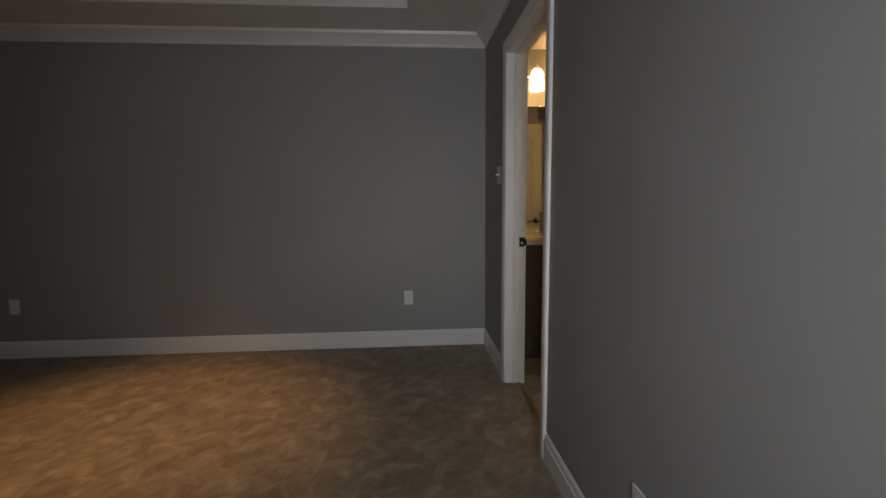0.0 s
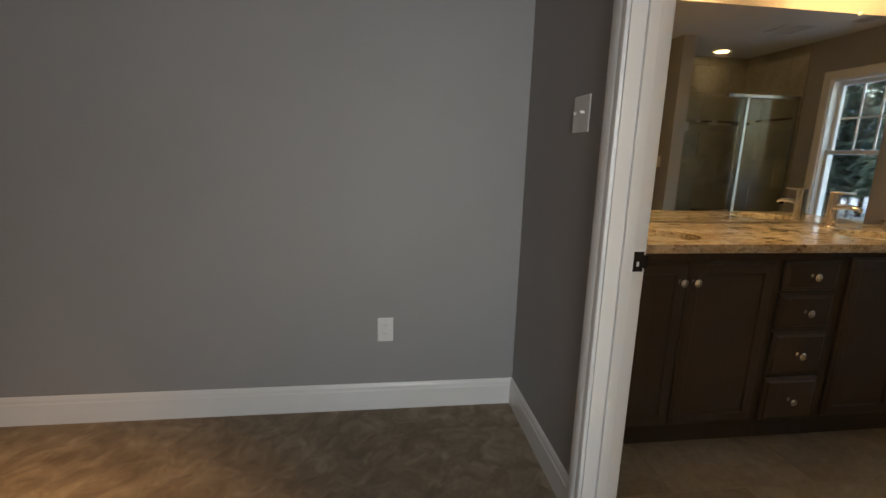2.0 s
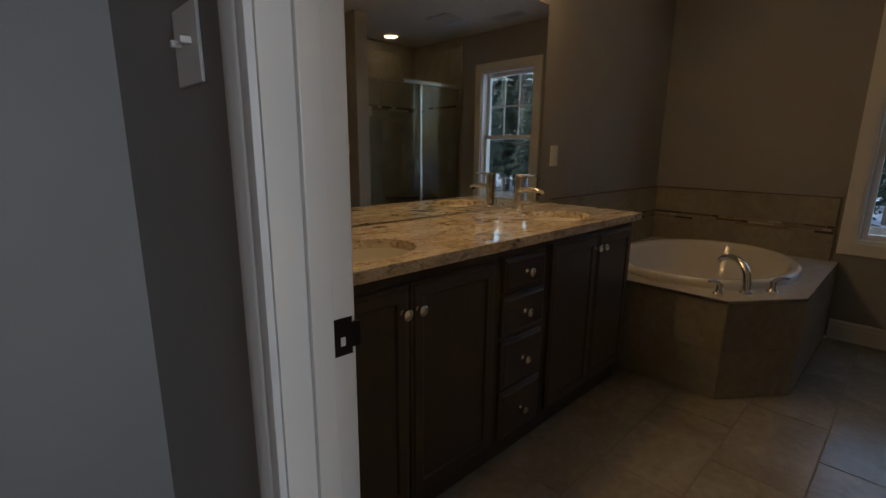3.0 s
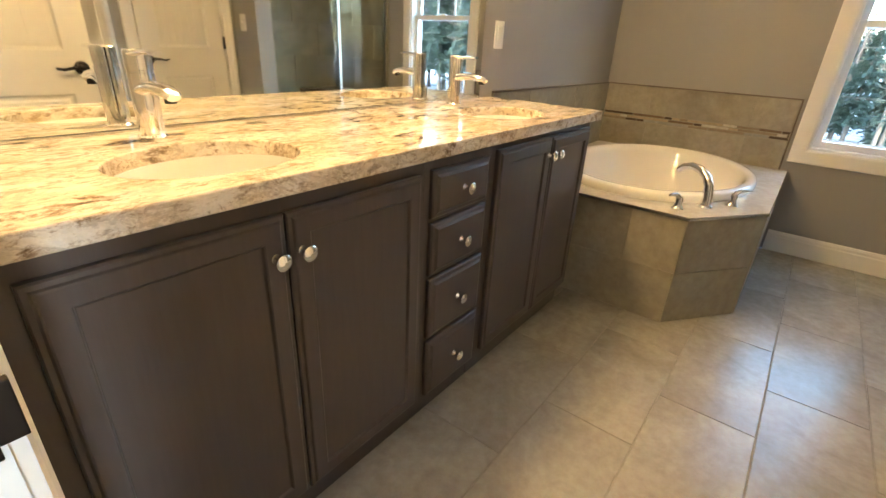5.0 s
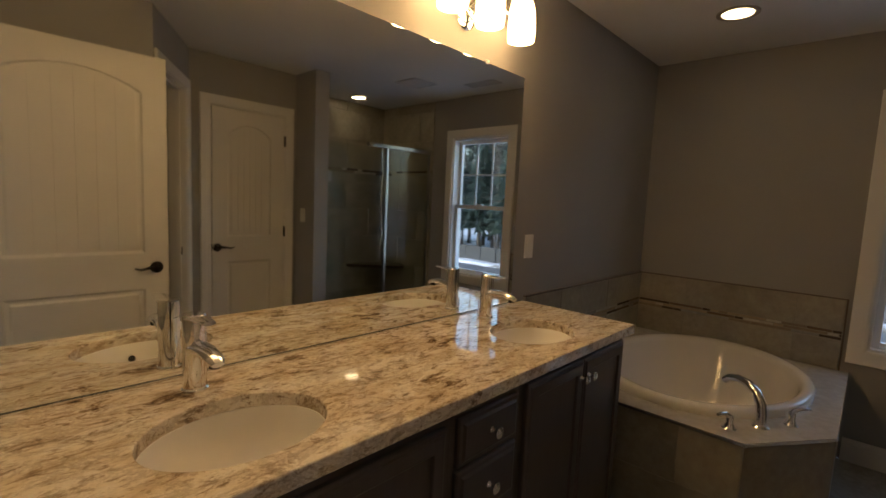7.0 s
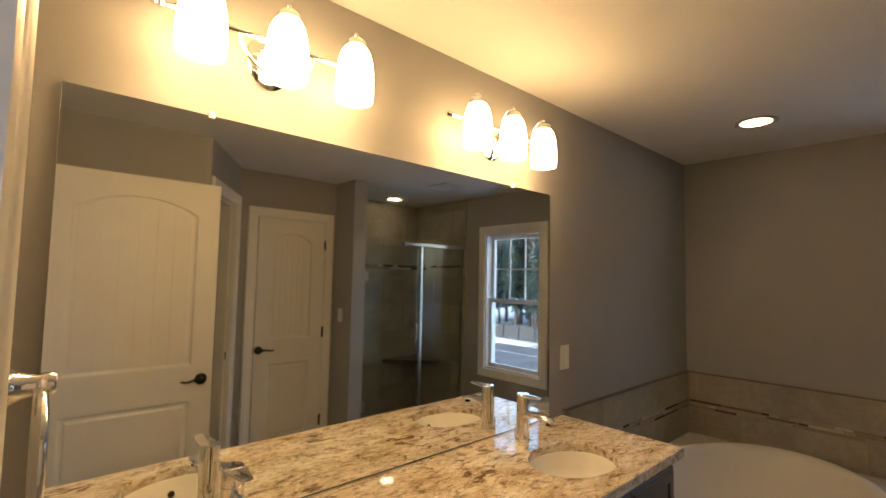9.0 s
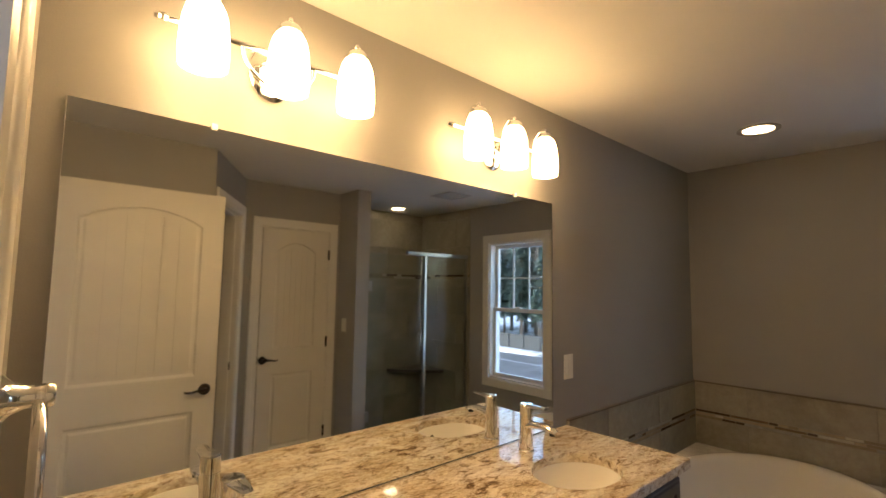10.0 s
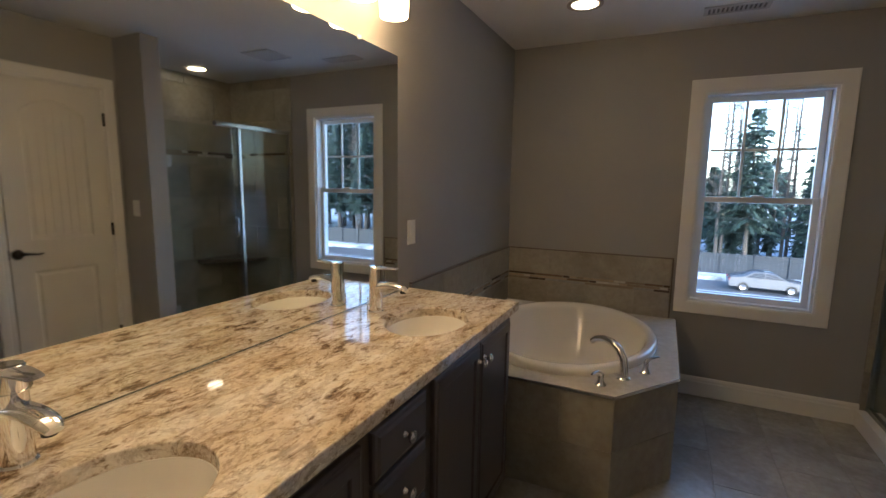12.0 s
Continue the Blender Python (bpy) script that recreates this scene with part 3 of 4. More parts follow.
def sash(name, x, z0, z1, rows, cols):
    bm = bmesh.new()
    y0, y1, f = WY1 + 0.021, WY0 - 0.021, 0.036
    for a in ((y0, y0 + f, z0, z1), (y1 - f, y1, z0, z1), (y0 + f, y1 - f, z0, z0 + f), (y0 + f, y1 - f, z1 - f, z1)):
        box(bm, x, x + 0.032, *a, bevel=0.003)
    s = wpart(name, bm, M_VINYL, win)
    ya, yb, za, zb = y0 + f, y1 - f, z0 + f, z1 - f
    bm = bmesh.new()
    for k in range(1, cols):
        y = ya + (yb - ya) * k / cols
        box(bm, x + 0.010, x + 0.022, y - 0.008, y + 0.008, za, zb, bevel=0.002)
    for k in range(1, rows):
        z = za + (zb - za) * k / rows
        for c in range(cols):
            box(bm, x + 0.011, x + 0.021, ya + (yb - ya) * c / cols + 0.008, ya + (yb - ya) * (c + 1) / cols - 0.008, z - 0.008, z + 0.008, bevel=0.002)
    if rows * cols > 1:
        wpart("muntins", bm, M_VINYL, s)
    else:
        bm.free()
    pane = wpart("pane", boxed(x + 0.0145, x + 0.0175, ya - 0.004, yb + 0.004, za - 0.004, zb + 0.004), M_GLASS, s)
    pane.visible_shadow = False


sash("upper_sash", L + 0.075, MEET - 0.02, WZ1 - 0.021, 2, 3)
sash("lower_sash", L + 0.040, WZ0 + 0.021, MEET + 0.02, 1, 1)
wpart("sash_lock", boxed(L + 0.03, L + 0.06, -1.64, -1.57, MEET + 0.02, MEET + 0.032, bevel=0.004), M_VINYL, win)

# unseen bedroom window behind the walker, added to go with the stand-in lamp
bw = thing("window_2", (-0.56, -4.6, 0.68), "white framed bedroom window, added unseen behind the walker", "window", kind="structure")
bm = bmesh.new()
for x0, x1, z0, z1 in ((-0.99, -0.93, 0.68, 1.85), (-0.19, -0.13, 0.68, 1.85), (-0.93, -0.19, 0.68, 0.74), (-0.93, -0.19, 1.79, 1.85), (-0.93, -0.19, 1.25, 1.29)):
    box(bm, x0, x1, -4.70, -4.62, z0, z1)
wpart("window_frame", bm, M_VINYL, bw)
for z0, z1 in ((0.74, 1.25), (1.29, 1.79)):
    wpart("pane", boxed(-0.93, -0.19, -4.67, -4.665, z0, z1), M_GLASS, bw).visible_shadow = False

# ---- vanity ----
VX0, VX1, VF, CT = 0.035, 1.925, -0.515, 0.909
SINKS = [(0.420, -0.338), (1.512, -0.335)]


def knob(parent, x, z, y):
    m = Matrix.Translation((x, y, z)) @ Matrix.Rotation(math.pi / 2, 4, "X")
    part("knob", revolve(bmesh.new(), [(0, 0), (0.010, 0), (0.0075, 0.004), (0.006, 0.012), (0.009, 0.016), (0.0165, 0.021), (0.0165, 0.026), (0.011, 0.030), (0, 0.031)], 20, m), M_CHROME, parent, "round polished nickel knob", 40)


def framed_front(parent, name, x0, x1, z0, z1, knob_at, rail=0.046):
    """A door or drawer front with a raised frame, a stepped inner edge and a flat recessed panel."""
    y, t = VF, 0.021
    loop = [(x0, z0), (x1, z0), (x1, z1), (x0, z1)]
    bm = bmesh.new()
    rings = []
    for inset, out in ((0, 0), (0.0, t - 0.009), (0.003, t - 0.006), (0.010, t - 0.005), (0.013, t - 0.001), (0.016, t), (rail, t), (rail + 0.003, t - 0.002), (rail + 0.005, t - 0.006), (rail + 0.007, t - 0.007)):
        rings.append([bm.verts.new((x0 + inset if x == x0 else x1 - inset, y - out, z0 + inset if z == z0 else z1 - inset)) for x, z in loop])
    for a, b in zip(rings, rings[1:]):
        for k in range(4):
            bm.faces.new((a[k], a[(k + 1) % 4], b[(k + 1) % 4], b[k]))
    bm.faces.new(rings[0][::-1])
    bm.faces.new(rings[-1])
    f = part(name, bm, M_CAB, parent)
    knob(f, *knob_at, VF - t)
    return f


def slab_front(parent, name, x0, x1, z0, z1):
    loop = [(x0, z0), (x1, z0), (x1, z1), (x0, z1)]
    bm = bmesh.new()
    rings = []
    for inset, out in ((0, 0), (0, 0.010), (0.004, 0.014), (0.013, 0.016), (0.020, 0.021)):
        rings.append([bm.verts.new((x0 + inset if x == x0 else x1 - inset, VF - out, z0 + inset if z == z0 else z1 - inset)) for x, z in loop])
    for a, b in zip(rings, rings[1:]):
        for k in range(4):
            bm.faces.new((a[k], a[(k + 1) % 4], b[(k + 1) % 4], b[k]))
    bm.faces.new(rings[0][::-1])
    bm.faces.new(rings[-1])
    f = part(name, bm, M_CAB, parent)
    knob(f, (x0 + x1) / 2, (z0 + z1) / 2, VF - 0.021)


def cabinet(x0, x1, label):
    c = thing("vanity_cabinet", (0, 0, 0), label, "cabinet", "vanity cabinets")
    part("side_panel", boxed(x0, x0 + 0.018, VF + 0.02, -0.003, 0.095, CT - 0.038), M_CAB, c)
    part("side_panel", boxed(x1 - 0.019, x1 - 0.001, VF + 0.02, -0.003, 0.095, CT - 0.038), M_CAB, c)
    part("bottom_panel", boxed(x0 + 0.018, x1 - 0.019, VF + 0.02, -0.003, 0.095, 0.113), M_CAB, c)
    part("face_frame", boxed(x0, x1 - 0.001, VF, VF + 0.02, 0.095, CT - 0.038), M_CAB, c)
    part("toe_kick", boxed(x0 + 0.001, x1 - 0.002, VF + 0.03, -0.02, 0.0, 0.095), M_CAB, c)
    return c


c1 = cabinet(VX0, 0.862, "dark espresso vanity base with two doors under a sink")
framed_front(c1, "cabinet_door", 0.066, 0.447, 0.112, 0.832, (0.419, 0.752))
framed_front(c1, "cabinet_door", 0.451, 0.838, 0.112, 0.832, (0.477, 0.752))
c2 = cabinet(0.862, 1.168, "dark espresso vanity base with four drawers")
for z0, z1 in ((0.105, 0.310), (0.323, 0.521), (0.534, 0.692), (0.705, 0.836)):
    slab_front(c2, "drawer_front", 0.884, 1.144, z0, z1)
c3 = cabinet(1.168, VX1, "dark espresso vanity base with two doors beside the tub")
framed_front(c3, "cabinet_door", 1.195, 1.552, 0.115, 0.845, (1.528, 0.782))
framed_front(c3, "cabinet_door", 1.556, 1.902, 0.115, 0.845, (1.583, 0.782))
tagged(part("filler_strip", boxed(0.002, VX0 - 0.001, VF + 0.002, -0.003, 0.0, CT - 0.038), M_CAB), "narrow dark espresso filler strip beside the vanity", "filler strip")

holes = [oval(x, y, 0.181, 0.142) for x, y in SINKS]
top = thing("countertop", (0.97, -0.27, CT - 0.038), "polished cream and brown veined granite countertop on the vanity", "countertop")
softened(wpart("slab", sheet(bmesh.new(), [(0.002, -0.552), (1.951, -0.552), (1.951, -0.002), (0.002, -0.002)], holes, CT - 0.038, CT), M_GRANITE, top), 0.004, 3)


def basin(x, y):
    s = thing("sink", (x, y, CT - 0.0385), "white oval undermount sink below the granite top", "sink", "sinks")
    prof = [(1.08, 0.0), (0.985, 0.0), (0.97, -0.012), (0.93, -0.05), (0.83, -0.09), (0.62, -0.125), (0.36, -0.140), (0.12, -0.146)]
    bm = revolve(bmesh.new(), [(r, z) for r, z in prof], 48, None, 0.186, 0.146)
    ob = part("bowl", bm, M_CHINA, s, smooth=60)
    m = ob.modifiers.new("thickness", "SOLIDIFY")
    m.thickness, m.offset = 0.008, 1
    part("drain", revolve(bmesh.new(), [(0.030, -0.150), (0.030, -0.142), (0.024, -0.140), (0.018, -0.143), (0, -0.143)], 24), M_CHROME, s, "round chrome drain", 40)
    # solid dark disc in place of the shaded overflow opening
    a = Matrix.Translation((-0.01, -0.1290, -0.040)) @ Matrix.Rotation(math.radians(-76), 4, "X")
    part("overflow_ring", revolve(bmesh.new(), [(0, 0.001), (0.010, 0.001), (0.0105, 0.0025), (0.008, 0.003)], 16, a), M_DARK, s, "dark overflow hole")
    return s


def tap(x, y):
    f = thing("faucet", (x, y, CT), "chrome single-hole faucet with a flat top lever", "faucet", "sink faucets")
    f.matrix_world = pose(x, y, CT) @ Matrix.Scale(1.11, 4)
    part("body", revolve(bmesh.new(), [(0, 0), (0.027, 0), (0.027, 0.004), (0.0235, 0.008), (0.0235, 0.122), (0.0222, 0.123), (0.0222, 0.127), (0.0235, 0.128), (0.0235, 0.129), (0, 0.129)], 32), M_CHROME, f, smooth=30)
    bm = revolve(bmesh.new(), [(0, 0.129), (0.0235, 0.129), (0.0235, 0.160), (0.021, 0.164), (0, 0.165)], 32)
    h = part("handle", bm, M_CHROME, f, smooth=30)
    # a broad flat lever that grows out of the cap and dips slightly forward
    part("lever", tube(bmesh.new(), [(0, 0.004, 0.155), (0, -0.020, 0.157), (0, -0.045, 0.159), (0, -0.068, 0.160), (0, -0.084, 0.160)], [0.0225, 0.0215, 0.0190, 0.0160, 0.0135], 20, 0.30), M_CHROME, h, "flat chrome lever", 50)
    pts = [(0, -0.004, 0.090), (0, -0.03, 0.098), (0, -0.065, 0.101), (0, -0.100, 0.098), (0, -0.118, 0.093), (0, -0.126, 0.088)]
    sp = part("spout", tube(bmesh.new(), pts, [0.0215, 0.0205, 0.0195, 0.0185, 0.0165, 0.012], 20, 0.60), M_CHROME, f, smooth=50)
    part("aerator", revolve(bmesh.new(), [(0, 0.078), (0.010, 0.078), (0.0105, 0.090), (0, 0.090)], 16, Matrix.Translation((0, -0.110, 0))), M_DARK, sp)
    part("lift_rod", tube(bmesh.new(), [(0, 0.036, 0.0), (0, 0.036, 0.05)], 0.0025, 8), M_CHROME, f)
    return f


for (sx, sy), fx in zip(SINKS, (0.414, 1.524)):
    basin(sx, sy)
    tap(fx, -0.102)

# ---- mirror ----
MX0, MX1, MZ0, MZ1 = 0.055, 1.838, CT + 0.007, 1.950
mir = thing("mirror", (0.95, 0, MZ0), "large frameless wall mirror above the vanity", "mirror")
wpart("glass", boxed(MX0, MX1, -0.008, -0.002, MZ0, MZ1, bevel=0.001, seg=1), M_MIRROR, mir)
wpart("channel", boxed(MX0, MX1, -0.013, -0.001, CT + 0.001, CT + 0.006), M_NICKEL, mir, "thin metal bottom channel")
for x in (0.352, 1.563):
    wpart("clip", boxed(x - 0.008, x + 0.008, -0.013, -0.001, MZ1 - 0.008, MZ1 + 0.010, bevel=0.003), M_PLASTIC, mir, "clear plastic clip")


# ---- bar lights above the mirror ----
def bar_light(x, z):
    f = thing("vanity_light", (x, -0.001, z), "chrome three-light bar with lit frosted bell shades", "wall lamp", "vanity lights")
    a = Matrix.Rotation(math.pi / 2, 4, "X")
    part("backplate", revolve(bmesh.new(), [(0, 0), (0.062, 0), (0.062, 0.008), (0.050, 0.016), (0.030, 0.020), (0, 0.020)], 32, a, 1.0, 1.25), M_CHROME, f, smooth=40)
    part("stem", tube(bmesh.new(), [(0, -0.018, 0.018), (0, -0.062, 0.033)], 0.011, 14), M_CHROME, f, smooth=40)
    bar = part("bar", tube(bmesh.new(), [(-0.268, -0.060, 0.033), (0.268, -0.060, 0.033)], 0.0085, 14), M_CHROME, f, smooth=40)
    for s in (-1, 1):
        part("finial", revolve(bmesh.new(), [(0, 0), (0.011, 0.002), (0.013, 0.010), (0.008, 0.016), (0.011, 0.022), (0.008, 0.030), (0, 0.032)], 16,
             Matrix.Translation((s * 0.268, -0.060, 0.033)) @ Matrix.Rotation(s * math.pi / 2, 4, "Y")), M_CHROME, bar, smooth=40)
    scroll = []
    for i in range(13):
        q = math.pi * i / 12
        scroll.append((-0.10 * math.cos(q), -0.064, 0.024 - 0.080 * math.sin(q)))
    part("scroll", tube(bmesh.new(), scroll, 0.006, 10), M_CHROME, f, smooth=50)
    for k in (-1, 0, 1):
        xx = 0.203 * k
        arm = [(xx, -0.060, 0.033), (xx, -0.062, 0.055), (xx, -0.072, 0.085), (xx, -0.095, 0.112), (xx, -0.118, 0.112), (xx, -0.125, 0.100)]
        part("arm", tube(bmesh.new(), arm, 0.006, 10), M_CHROME, f, smooth=50)
        cap = Matrix.Translation((xx, -0.125, 0.0))
        holder = part("shade_holder", revolve(bmesh.new(), [(0, 0.118), (0.006, 0.116), (0.007, 0.108), (0.004, 0.104), (0.010, 0.100), (0.026, 0.094), (0.031, 0.086), (0.031, 0.076), (0.027, 0.072), (0, 0.072)], 24, cap), M_CHROME, f, smooth=40)
        prof = [(0.026, 0.075), (0.035, 0.069), (0.0435, 0.054), (0.0500, 0.028), (0.0540, -0.010), (0.0555, -0.045), (0.0545, -0.072), (0.0525, -0.087), (0.0495, -0.087), (0.0515, -0.070), (0.0505, -0.010), (0.0400, 0.050), (0.026, 0.068)]
        part("shade", revolve(bmesh.new(), prof, 28, cap), M_SHADE, holder, "lit frosted white glass bell shade", 60)
    return f


bar_light(0.493, 2.136)
bar_light(1.416, 2.110)


def downlight(x, y, z, label):
    d = thing("recessed_light", (x, y, z), label, "ceiling lamp", "recessed lights")
    part("trim_ring", revolve(bmesh.new(), [(0.098, -0.0005), (0.098, -0.005), (0.090, -0.008), (0.074, -0.006), (0.070, -0.001)], 36), M_BAFFLE, d, "dark grey trim ring", 40)
    part("lens", revolve(bmesh.new(), [(0, -0.003), (0.071, -0.003), (0.071, -0.001), (0, -0.001)], 36), M_DISC, d, "lit round lens")


downlight(2.82, -0.61, C, "round white recessed ceiling light, lit")
downlight(2.95, -2.79, C, "round white recessed ceiling light over the shower, lit")
downlight(-2.2, -1.40, 2.72, "round white recessed bedroom ceiling light, lit")


def grille(x, y, w, h, n, label):
    g = thing("ceiling_vent", (x, y, C), label, "vent", "ceiling vents")
    # flat plate coloured for the shade inside the vent
    part("backing", boxed(-w / 2 + 0.01, w / 2 - 0.01, -h / 2 + 0.01, h / 2 - 0.01, -0.003, -0.001), M_RECESS, g)
    part("frame", sweep(bmesh.new(), [(-w / 2, -h / 2, -0.001), (w / 2, -h / 2, -0.001), (w / 2, h / 2, -0.001), (-w / 2, h / 2, -0.001)], (0, 0, -1), [(0, 0), (0, 0.006), (-0.018, 0.009), (-0.022, 0.004), (-0.022, 0)], closed=True), M_VENT, g)
    for k in range(n):
        yy = -h / 2 + 0.028 + (h - 0.056) * (k + 0.5) / n
        bm = boxed(-w / 2 + 0.022, w / 2 - 0.022, -0.0055, 0.0055, -0.001, 0.001)
        bmesh.ops.transform(bm, matrix=Matrix.Translation((0, yy, -0.006)) @ Matrix.Rotation(0.6, 4, "X"), verts=bm.verts)
        part("slat", bm, M_VENT, g)


grille(3.20, -1.365, 0.13, 0.32, 12, "white louvred ceiling air vent")
grille(2.87, -1.855, 0.27, 0.27, 12, "square white bathroom fan grille in the ceiling")


def plate(name, at, u, n, label, kind):
    """A cover plate: local x along u, y out along n."""
    r = thing(name, at, label, "switch" if "switch" in name else "outlet")
    r.matrix_world = frame_matrix(at, u, n)
    wide = 0.117 if kind == "double" else 0.072
    part("cover_plate", boxed(-wide / 2, wide / 2, 0, 0.006, -0.058, 0.058, bevel=0.003), M_PLASTIC, r)
    if kind == "outlet":
        for z in (-0.020, 0.020):
            s = part("socket", revolve(bmesh.new(), [(0, 0), (0.0165, 0), (0.016, 0.0085), (0, 0.0085)], 20, Matrix.Translation((0, 0, z)) @ Matrix.Rotation(-math.pi / 2, 4, "X")), M_PLASTIC, r, smooth=40)
            part("slots", box(boxed(-0.007, -0.0055, 0.0083, 0.0089, z - 0.002, z + 0.007), 0.0055, 0.007, 0.0083, 0.0089, z - 0.002, z + 0.007), M_DARK, s)
    elif kind == "rocker":
        part("rocker", boxed(-0.0165, 0.0165, 0.005, 0.0085, -0.034, 0.034, bevel=0.002), M_PLASTIC, r)
        part("button", boxed(-0.006, 0.006, 0.0084, 0.0098, -0.016, -0.006, bevel=0.001), M_PLASTIC, r)
    else:
        for x in ((-0.023, 0.023) if kind == "double" else (0.0,)):
            bm = boxed(x - 0.005, x + 0.005, 0.004, 0.021, -0.001, 0.009, bevel=0.0015)
            part("toggle", bm, M_PLASTIC, r)
    return r


plate("wall_outlet", (1.970, -0.0005, 1.177), (-1, 0, 0), (0, -1, 0), "white rocker-style outlet cover beside the mirror", "rocker")
plate("wall_outlet", (-0.744, BY - 0.0005, 0.412), (-1, 0, 0), (0, -1, 0), "white wall outlet above the bedroom baseboard", "outlet")
plate("wall_outlet", (-3.75, BY - 0.0005, 0.412), (-1, 0, 0), (0, -1, 0), "white wall outlet above the bedroom baseboard", "outlet")
plate("wall_outlet", (WX - 0.0005, -2.66, 0.365), (0, -1, 0), (-1, 0, 0), "white wall outlet low on the entry wall", "outlet")
plate("light_switch", (WX - 0.0005, -0.680, 1.365), (0, -1, 0), (-1, 0, 0), "white double toggle light switch beside the doorway", "double")
plate("light_switch", (2.1145, -2.41, 1.20), (0, -1, 0), (-1, 0, 0), "white light switch on the wall end by the shower", "single")

# towel ring on the entry wall beside the mirror
ring = thing("towel_ring", (0, -0.42, 1.388), "chrome towel ring on the wall beside the vanity", "towel ring")
a = Matrix.Rotation(math.pi / 2, 4, "Y")
part("post", revolve(bmesh.new(), [(0, 0.0005), (0.036, 0.0005), (0.036, 0.005), (0.030, 0.010), (0.022, 0.018), (0.0165, 0.030), (0.0150, 0.042), (0.0165, 0.052), (0.0165, 0.060), (0.0140, 0.063), (0, 0.064)], 28, a), M_CHROME, ring, smooth=40)
pts = [(0.048, 0.080 * math.sin(2 * math.pi * i / 40), -0.088 + 0.080 * math.cos(2 * math.pi * i / 40)) for i in range(40)]
part("ring", tube(bmesh.new(), pts + pts[:1], 0.0080, 12), M_CHROME, ring, smooth=60)

# ---- tub and tiled deck ----
DX, DD, DZ = 2.060, -1.206, 0.508
A1, A2 = (DX, -0.952), (2.405, DD)
TUB = (2.835, -0.600, 0.662, 0.505)
bm = bmesh.new()
sheet(bm, [(DX + 0.003, -0.011), (DX + 0.003, A1[1] + 0.0015), (A2[0] + 0.0015, DD + 0.003), (L - 0.001, DD + 0.003), (L - 0.001, -0.011)],
      [oval(TUB[0], TUB[1], TUB[2] - 0.03, TUB[3] - 0.03, 64)], 0.0, DZ - 0.003)
deck = structure("tub_deck", bm, M_TILE_WALL, "tiled platform round the drop-in tub", "tub deck")
wpart("deck_slab", sheet(bmesh.new(), [(DX - 0.004, -0.011), (DX - 0.004, A1[1] - 0.006), (A2[0] - 0.004, DD - 0.004), (L - 0.002, DD - 0.004), (L - 0.002, -0.011)],
      [oval(TUB[0], TUB[1], TUB[2] - 0.028, TUB[3] - 0.028, 64)], DZ - 0.0025, DZ + 0.006), M_SLAB, deck, "pale grey stone deck top")
edge = [(DX - 0.006, -0.012, DZ - 0.001), (DX - 0.006, A1[1] - 0.007, DZ - 0.001), (A2[0] - 0.005, DD - 0.006, DZ - 0.001), (L - 0.003, DD - 0.006, DZ - 0.001)]
wpart("edge_trim", sweep(bmesh.new(), edge, (0, 0, 1), [(-0.001, -0.003), (-0.001, 0.009), (0.004, 0.009), (0.004, 0.0075), (0.0, 0.0075), (0.0, -0.003)]), M_NICKEL, deck, "thin satin metal edge strip")

tub = thing("bathtub", (TUB[0], TUB[1], DZ + 0.006), "white oval drop-in bathtub in a tiled deck", "bathtub")
prof = [(1.0, 0.0), (1.004, 0.014), (1.0, 0.030), (0.985, 0.040), (0.955, 0.043), (0.92, 0.040), (0.893, 0.030), (0.880, 0.008), (0.850, -0.05), (0.765, -0.18), (0.672, -0.31), (0.59, -0.385), (0.46, -0.418), (0.30, -0.425), (0.0, -0.425)]
part("rim", revolve(bmesh.new(), prof[:8], 72, None, TUB[2], TUB[3]), M_ACRYLIC, tub, smooth=70)
part("basin", revolve(bmesh.new(), prof[7:], 72, None, TUB[2], TUB[3]), M_ACRYLIC, tub, smooth=70)
part("drain", revolve(bmesh.new(), [(0.035, -0.424), (0.035, -0.418), (0.028, -0.416), (0, -0.418)], 24, Matrix.Translation((-0.05, 0, 0))), M_CHROME, tub, "round chrome tub drain", 40)

fil = thing("tub_faucet", (2.280, -0.972, DZ + 0.006), "chrome arched roman tub faucet with two lever handles", "faucet", turn=-36)
pts = [(0, 0, 0), (0, 0.001, 0.05), (0, 0.006, 0.095), (0, 0.024, 0.133), (0, 0.055, 0.154), (0, 0.092, 0.157), (0, 0.125, 0.143), (0, 0.143, 0.122)]
pts = [(0, 1.4 * y, z) for x, y, z in pts]
part("escutcheon", revolve(bmesh.new(), [(0, 0), (0.033, 0), (0.033, 0.004), (0.026, 0.012), (0, 0.014)], 24), M_CHROME, fil, smooth=40)
part("spout", tube(bmesh.new(), pts, [0.024, 0.022, 0.020, 0.0185, 0.0175, 0.0165, 0.0155, 0.0145], 18), M_CHROME, fil, smooth=60)
for s in (-1, 1):
    m = Matrix.Translation((s * 0.15, 0, 0))
    base = part("handle_base", revolve(bmesh.new(), [(0, 0), (0.028, 0), (0.028, 0.004), (0.020, 0.012), (0.015, 0.030), (0.016, 0.046), (0.012, 0.056), (0, 0.058)], 24, m), M_CHROME, fil, smooth=40)
    part("handle_lever", tube(bmesh.new(), [(s * 0.15, 0, 0.045), (s * 0.160, 0, 0.060), (s * 0.178, -0.004, 0.069), (s * 0.205, -0.012, 0.072), (s * 0.225, -0.018, 0.072)], [0.012, 0.011, 0.009, 0.0075, 0.005], 12), M_CHROME, base, smooth=60)

